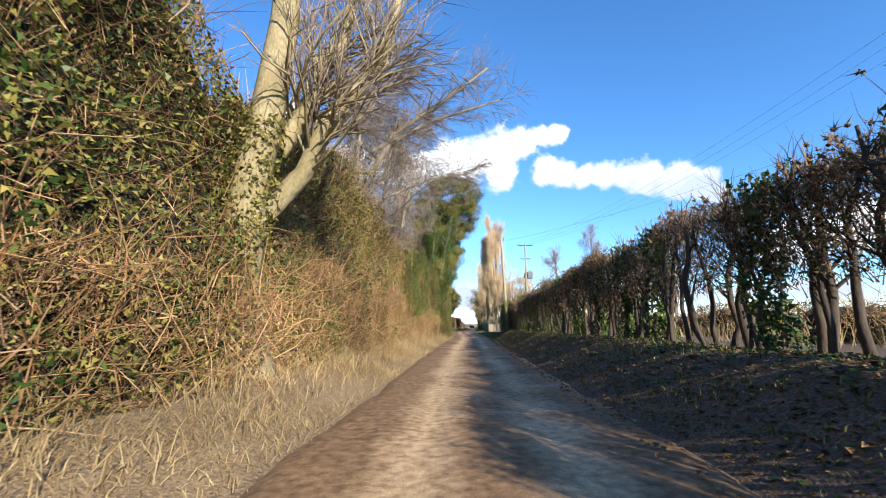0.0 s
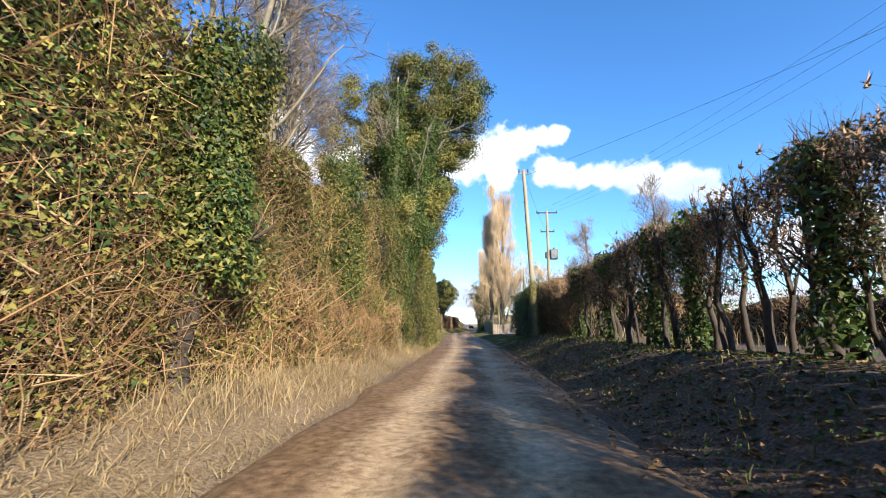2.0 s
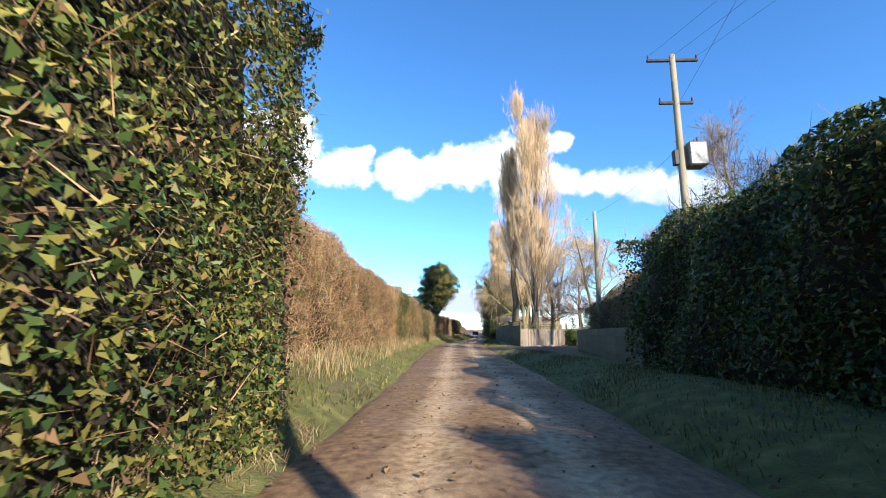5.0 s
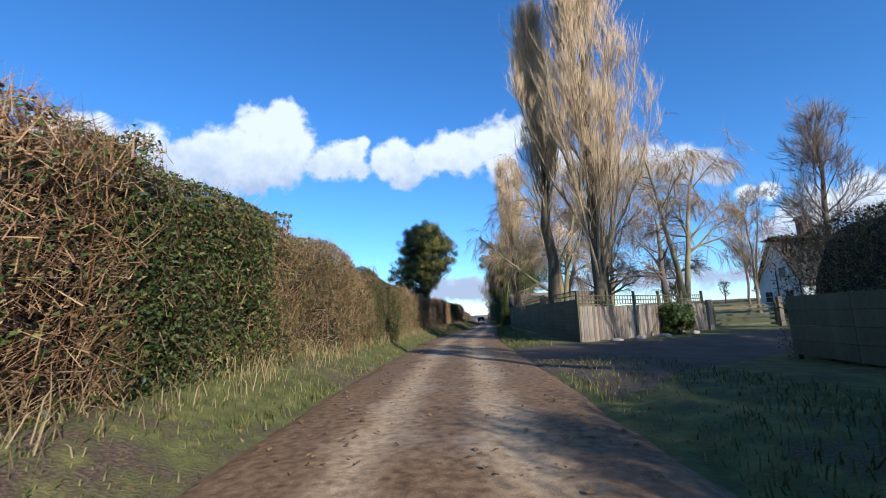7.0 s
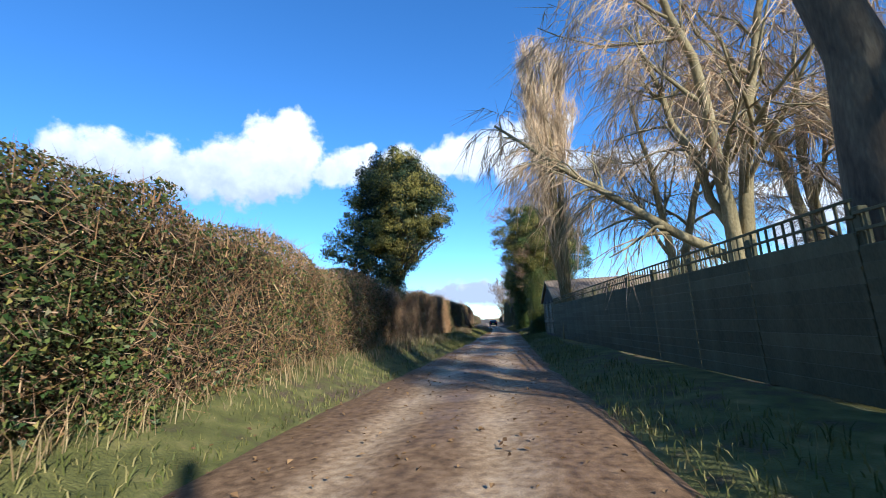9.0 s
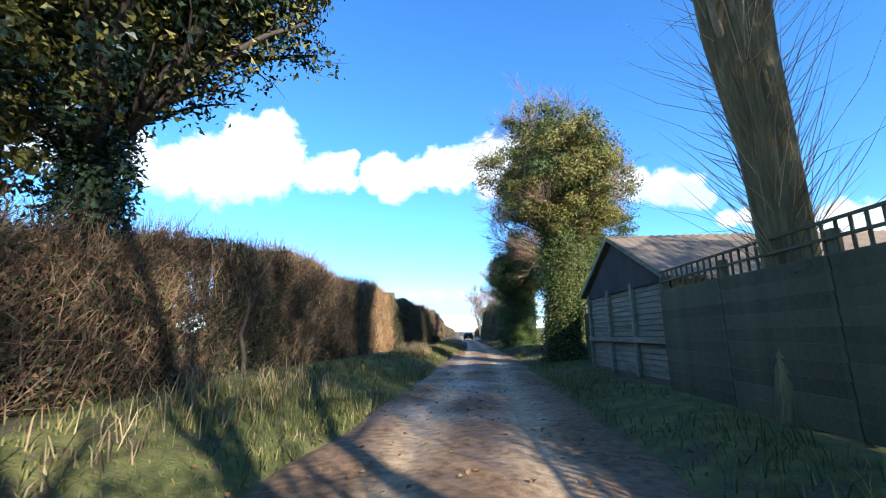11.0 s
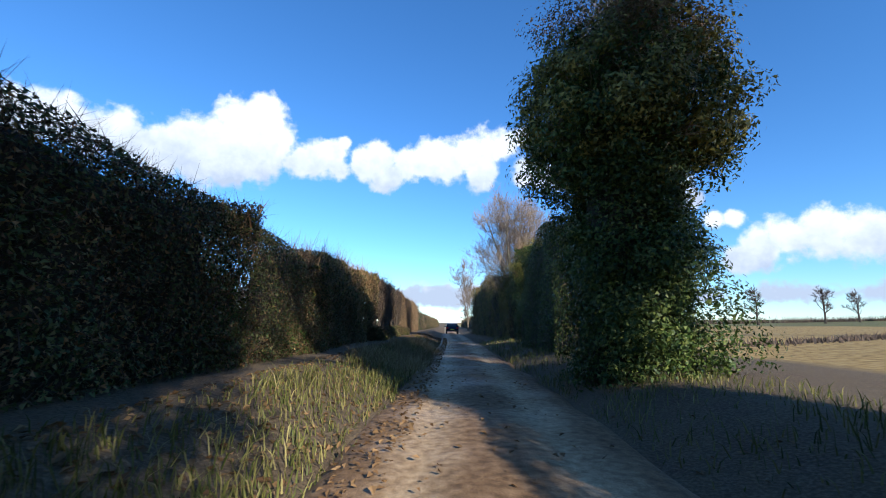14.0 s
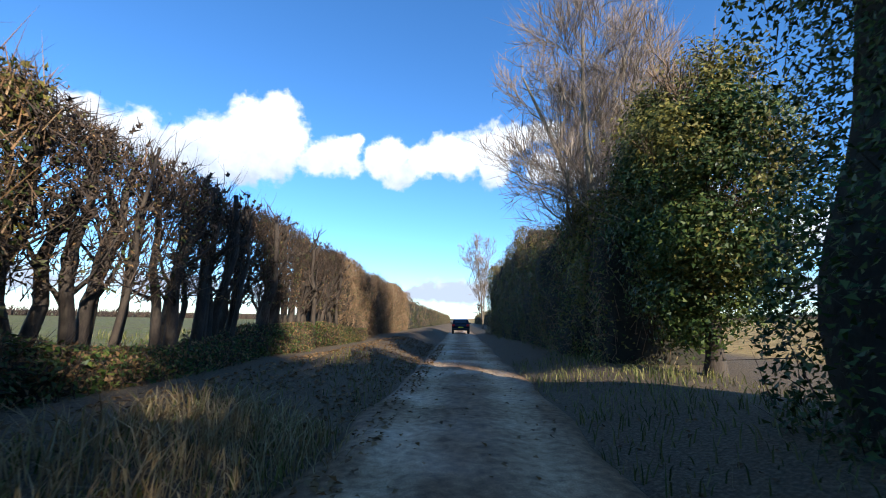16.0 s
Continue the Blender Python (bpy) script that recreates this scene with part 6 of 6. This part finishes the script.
for x, z in ((2.7, 1.85), (6.9, 1.85)):
    bm = bmesh.new()
    box(bm, x - 0.06, x + 1.06, -0.07, 0.03, z - 0.06, z + 1.26, 0.01)
    w = part("window", bm, WHITE, house)
    for k in range(2):
        bm = bmesh.new()
        box(bm, x + 0.02 + k * 0.5, x + 0.48 + k * 0.5, -0.085, -0.065, z, z + 1.2)
        part("pane", bm, GLASSD, w)
bm = bmesh.new()
box(bm, -0.07, 0.03, 2.0, 3.0, 3.7, 4.9, 0.01)
w = part("window", bm, WHITE, house)
bm = bmesh.new()
box(bm, -0.085, -0.065, 2.06, 2.94, 3.76, 4.84)
part("pane", bm, GLASSD, w)
rg = np.random.default_rng(78)
for x, y in ((23, 98), (26.5, 100), (30, 102), (33.5, 104), (37, 105)):
    t = thing("shrub", (x, y, float(gz(x, y)) - 0.1), "dark evergreen garden shrub beyond the gate", "shrub", "garden shrubs")
    crown(t, rg, (0, 0, 0.7), (2.2, 1.5, 0.6), 60, 4500, 0.12, HOLLY, "foliage", 0.6, 0.3)
    P, D = np.zeros((24, 3)), rg.normal(0, 0.5, (24, 3)) + np.array([0, 0, 1.0])
    V, F = spikes(rg, P, D, np.full(24, 1.2), np.full(24, 0.03))
    under("stem_growth", mesh_np("stem_growth", V, F, DARKTWIG), t, kind="stuff")

# ---- car ahead ----
PAINT, *_ = material("dark_car_paint", 0.2, 0.3)
PAINT.node_tree.nodes["Principled BSDF"].inputs["Base Color"].default_value = (0.012, 0.014, 0.02, 1)
RUBBER, *_ = material("tyre_rubber", 0.85)
RUBBER.node_tree.nodes["Principled BSDF"].inputs["Base Color"].default_value = (0.02, 0.02, 0.02, 1)
LAMP, *_ = material("red_lens", 0.2)
LAMP.node_tree.nodes["Principled BSDF"].inputs["Base Color"].default_value = (0.35, 0.01, 0.01, 1)
PLATE, *_ = material("yellow_plate", 0.5)
PLATE.node_tree.nodes["Principled BSDF"].inputs["Base Color"].default_value = (0.75, 0.55, 0.03, 1)
car = thing("car", (2.75, 193, 0.02), "dark hatchback standing on the lane, seen from behind", "car")
prof = ((-2.1, 0.35), (-2.12, 0.75), (-2.0, 1.0), (-1.75, 1.42), (-1.2, 1.5), (0.2, 1.5), (0.95, 1.02), (1.95, 0.88), (2.1, 0.6), (2.05, 0.32))
bm = bmesh.new()
rows_v = []
for x, wmul in ((-0.90, 0), (-0.86, 1), (0.86, 1), (0.90, 0)):
    rows_v.append([bm.verts.new((x * (0.82 if z > 1.1 else 1.0), y * (1 if wmul else 0.96), z if wmul or z < 1 else z - 0.06)) for y, z in prof])
for a, c in zip(rows_v, rows_v[1:]):
    for k in range(len(prof)):
        k2 = (k + 1) % len(prof)
        bm.faces.new((a[k], a[k2], c[k2], c[k]))
bm.faces.new(rows_v[0][::-1])
bm.faces.new(rows_v[-1])
bmesh.ops.recalc_face_normals(bm, faces=bm.faces)
body = part("body", bm, PAINT, car)
body.modifiers.new("round", "BEVEL").width = 0.04
bm = bmesh.new()
box(bm, -0.58, 0.58, -0.02, 0.02, -0.2, 0.2, 0.02)
bmesh.ops.rotate(bm, verts=bm.verts, matrix=Matrix.Rotation(radians(-31), 3, "X"), cent=(0, 0, 0))
bmesh.ops.translate(bm, verts=bm.verts, vec=(0, -1.9, 1.22))
part("rear_window", bm, GLASSD, car)
for s in (-1, 1):
    bm = bmesh.new()
    box(bm, s * 0.72 - 0.14, s * 0.72 + 0.14, -2.14, -2.0, 0.78, 0.96, 0.02)
    part("tail_light", bm, LAMP, car, "red tail light")
    bm = bmesh.new()
    box(bm, s * 1.0 - 0.09, s * 1.0 + 0.09, 0.55, 0.68, 1.0, 1.12, 0.02)
    part("mirror", bm, PAINT, car)
    for y in (-1.3, 1.3):
        bm = bmesh.new()
        bmesh.ops.create_cone(bm, cap_ends=True, segments=20, radius1=0.33, radius2=0.33, depth=0.2, matrix=Matrix.Translation((s * 0.8, y, 0.33)) @ Matrix.Rotation(radians(90), 4, "Y"))
        w = part("wheel", bm, RUBBER, car)
        bm = bmesh.new()
        bmesh.ops.create_cone(bm, cap_ends=True, segments=16, radius1=0.21, radius2=0.18, depth=0.03, matrix=Matrix.Translation((s * 0.91, y, 0.33)) @ Matrix.Rotation(radians(90 * s), 4, "Y"))
        part("rim", bm, STEEL, w)
bm = bmesh.new()
box(bm, -0.26, 0.26, -2.15, -2.12, 0.60, 0.71, 0.004)
part("number_plate", bm, PLATE, car, "plain yellow plate")
bm = bmesh.new()
box(bm, -0.85, 0.85, -2.17, -1.9, 0.36, 0.56, 0.05)
part("bumper", bm, RUBBER, car, "black bumper")

# ---- grass and litter ----


def tufts(name, label, mat, n, y0, y1, side, s0, s1, h, w, seed, lean=0.35, power=1.0, kind="stuff"):
    """Grass from s0 to s1 metres outside the lane's edge."""
    rng = np.random.default_rng(seed)
    y = rng.uniform(y0, y1, n)
    s = s0 + (s1 - s0) * rng.uniform(0, 1, n) ** power
    x = plan(MIDDLE, y) + side * (plan(HALF, y) + s)
    c = waves(rng, 8, 0.4, 2.2)(x * 1.5, y)
    keep = rng.uniform(-1.2, 1.0, n) < c + 0.35
    x, y, c = x[keep], y[keep], c[keep]
    m = len(x)
    H = h * rng.uniform(0.4, 1.25, m) * (1 + 0.35 * c)
    V, F = blades(rng, np.stack([x, y, gz(x, y) - 0.02], 1), H, np.full(m, w * 1.25), lean)
    return tagged(new(name, mesh_np(name, V, F, mat)), label, "grass", kind=kind)


tufts("dry_grass", "tall dry straw-coloured grass on the bank", STRAW, 42000, -6, 54, -1, -0.1, 1.6, 0.15, 0.004, 201, lean=1.1, power=0.8)
tufts("dry_grass", "bent dry grass stalks under the brambles", STRAW, 7000, -6, 54, -1, 0.6, 1.8, 0.5, 0.004, 202, lean=0.7)
tufts("grass", "short green grass on the verge", GRASS, 18000, 54, 112, -1, 0.0, 1.9, 0.13, 0.006, 203)
tufts("dry_grass", "dry grass along the hedge foot", STRAW, 5400, 56, 112, -1, 0.9, 2.1, 0.45, 0.005, 204)
tufts("grass", "rough green grass on the verge", GRASS, 9000, 108, 132, -1, 0.0, 1.9, 0.2, 0.006, 205)
tufts("grass", "sparse weeds at the shaded hedge foot", GRASS, 3500, 132, 160, -1, 0.1, 1.9, 0.16, 0.005, 213)
tufts("dry_grass", "pale reeds and dry grass by the hedge", STRAW, 1100, 121.5, 126.5, -1, 1.0, 2.0, 0.5, 0.005, 206, lean=0.45)
tufts("grass", "bright green grass on the verge", GRASS, 12000, 46, 80, 1, 0.1, 3.0, 0.13, 0.006, 207)
tufts("grass", "shaded grass at the fence foot", GRASS, 8400, 84, 128, 1, 0.0, 1.6, 0.18, 0.006, 208)
tufts("grass", "shaded green grass on the verge", GRASS, 10000, 126, 160, 1, 0.1, 3.2, 0.2, 0.006, 209)
tufts("grass", "sparse weeds on the shaded bank", GRASS, 5400, -9, 46, 1, 0.3, 2.4, 0.14, 0.006, 210)


tufts("dry_grass", "dry stalks and bleached grass at the hedge foot", STRAW, 7000, 139, 152, -1, -0.1, 1.7, 0.36, 0.005, 214, lean=0.5)
tufts("grass", "rank weeds along the shaded hedge foot", GRASS, 9000, 127, 152, -1, 0.0, 1.6, 0.22, 0.006, 215)


def litter(label, mat, n, y0, y1, x0, x1, size, seed):
    rng = np.random.default_rng(seed)
    y = rng.uniform(y0, y1, n)
    x = plan(MIDDLE, y) + rng.uniform(x0, x1, n)
    z = np.maximum(gz(x, y), np.where(np.abs(x - plan(MIDDLE, y)) < plan(HALF, y), 0.035, -1)) + 0.012
    V, F = leaves(rng, np.stack([x, y, z], 1), rng.normal(0, 0.3, (n, 3)) + np.array([0, 0, 1.0]), size)
    return tagged(new("leaf_litter", mesh_np("leaf_litter", V, F, mat)), label, "leaf litter", kind="stuff")


tufts("dry_grass", "sunlit dry grass and scrub behind the hedge", STRAW, 9600, -9, 46, 1, 4.2, 12, 0.6, 0.007, 211)
tufts("grass", "rough pasture beyond the hedge", GRASS, 5400, 138, 190, -1, 3.5, 14, 0.3, 0.009, 212)
litter("brown fallen leaves along the shaded bank", DEAD, 9000, -9, 46, 1.5, 4.4, 0.06, 221)
litter("brown fallen leaves under the shaded hedge", DEAD, 7000, 129, 170, -3.6, -0.9, 0.06, 223)
litter("brown fallen leaves and bark on the lane edge", DEAD, 4000, 46, 170, -2.6, 2.6, 0.05, 222)

litter("low ivy leaves spreading over the shaded bank", IVY, 11000, -6, 47, 2.1, 4.7, 0.055, 224)
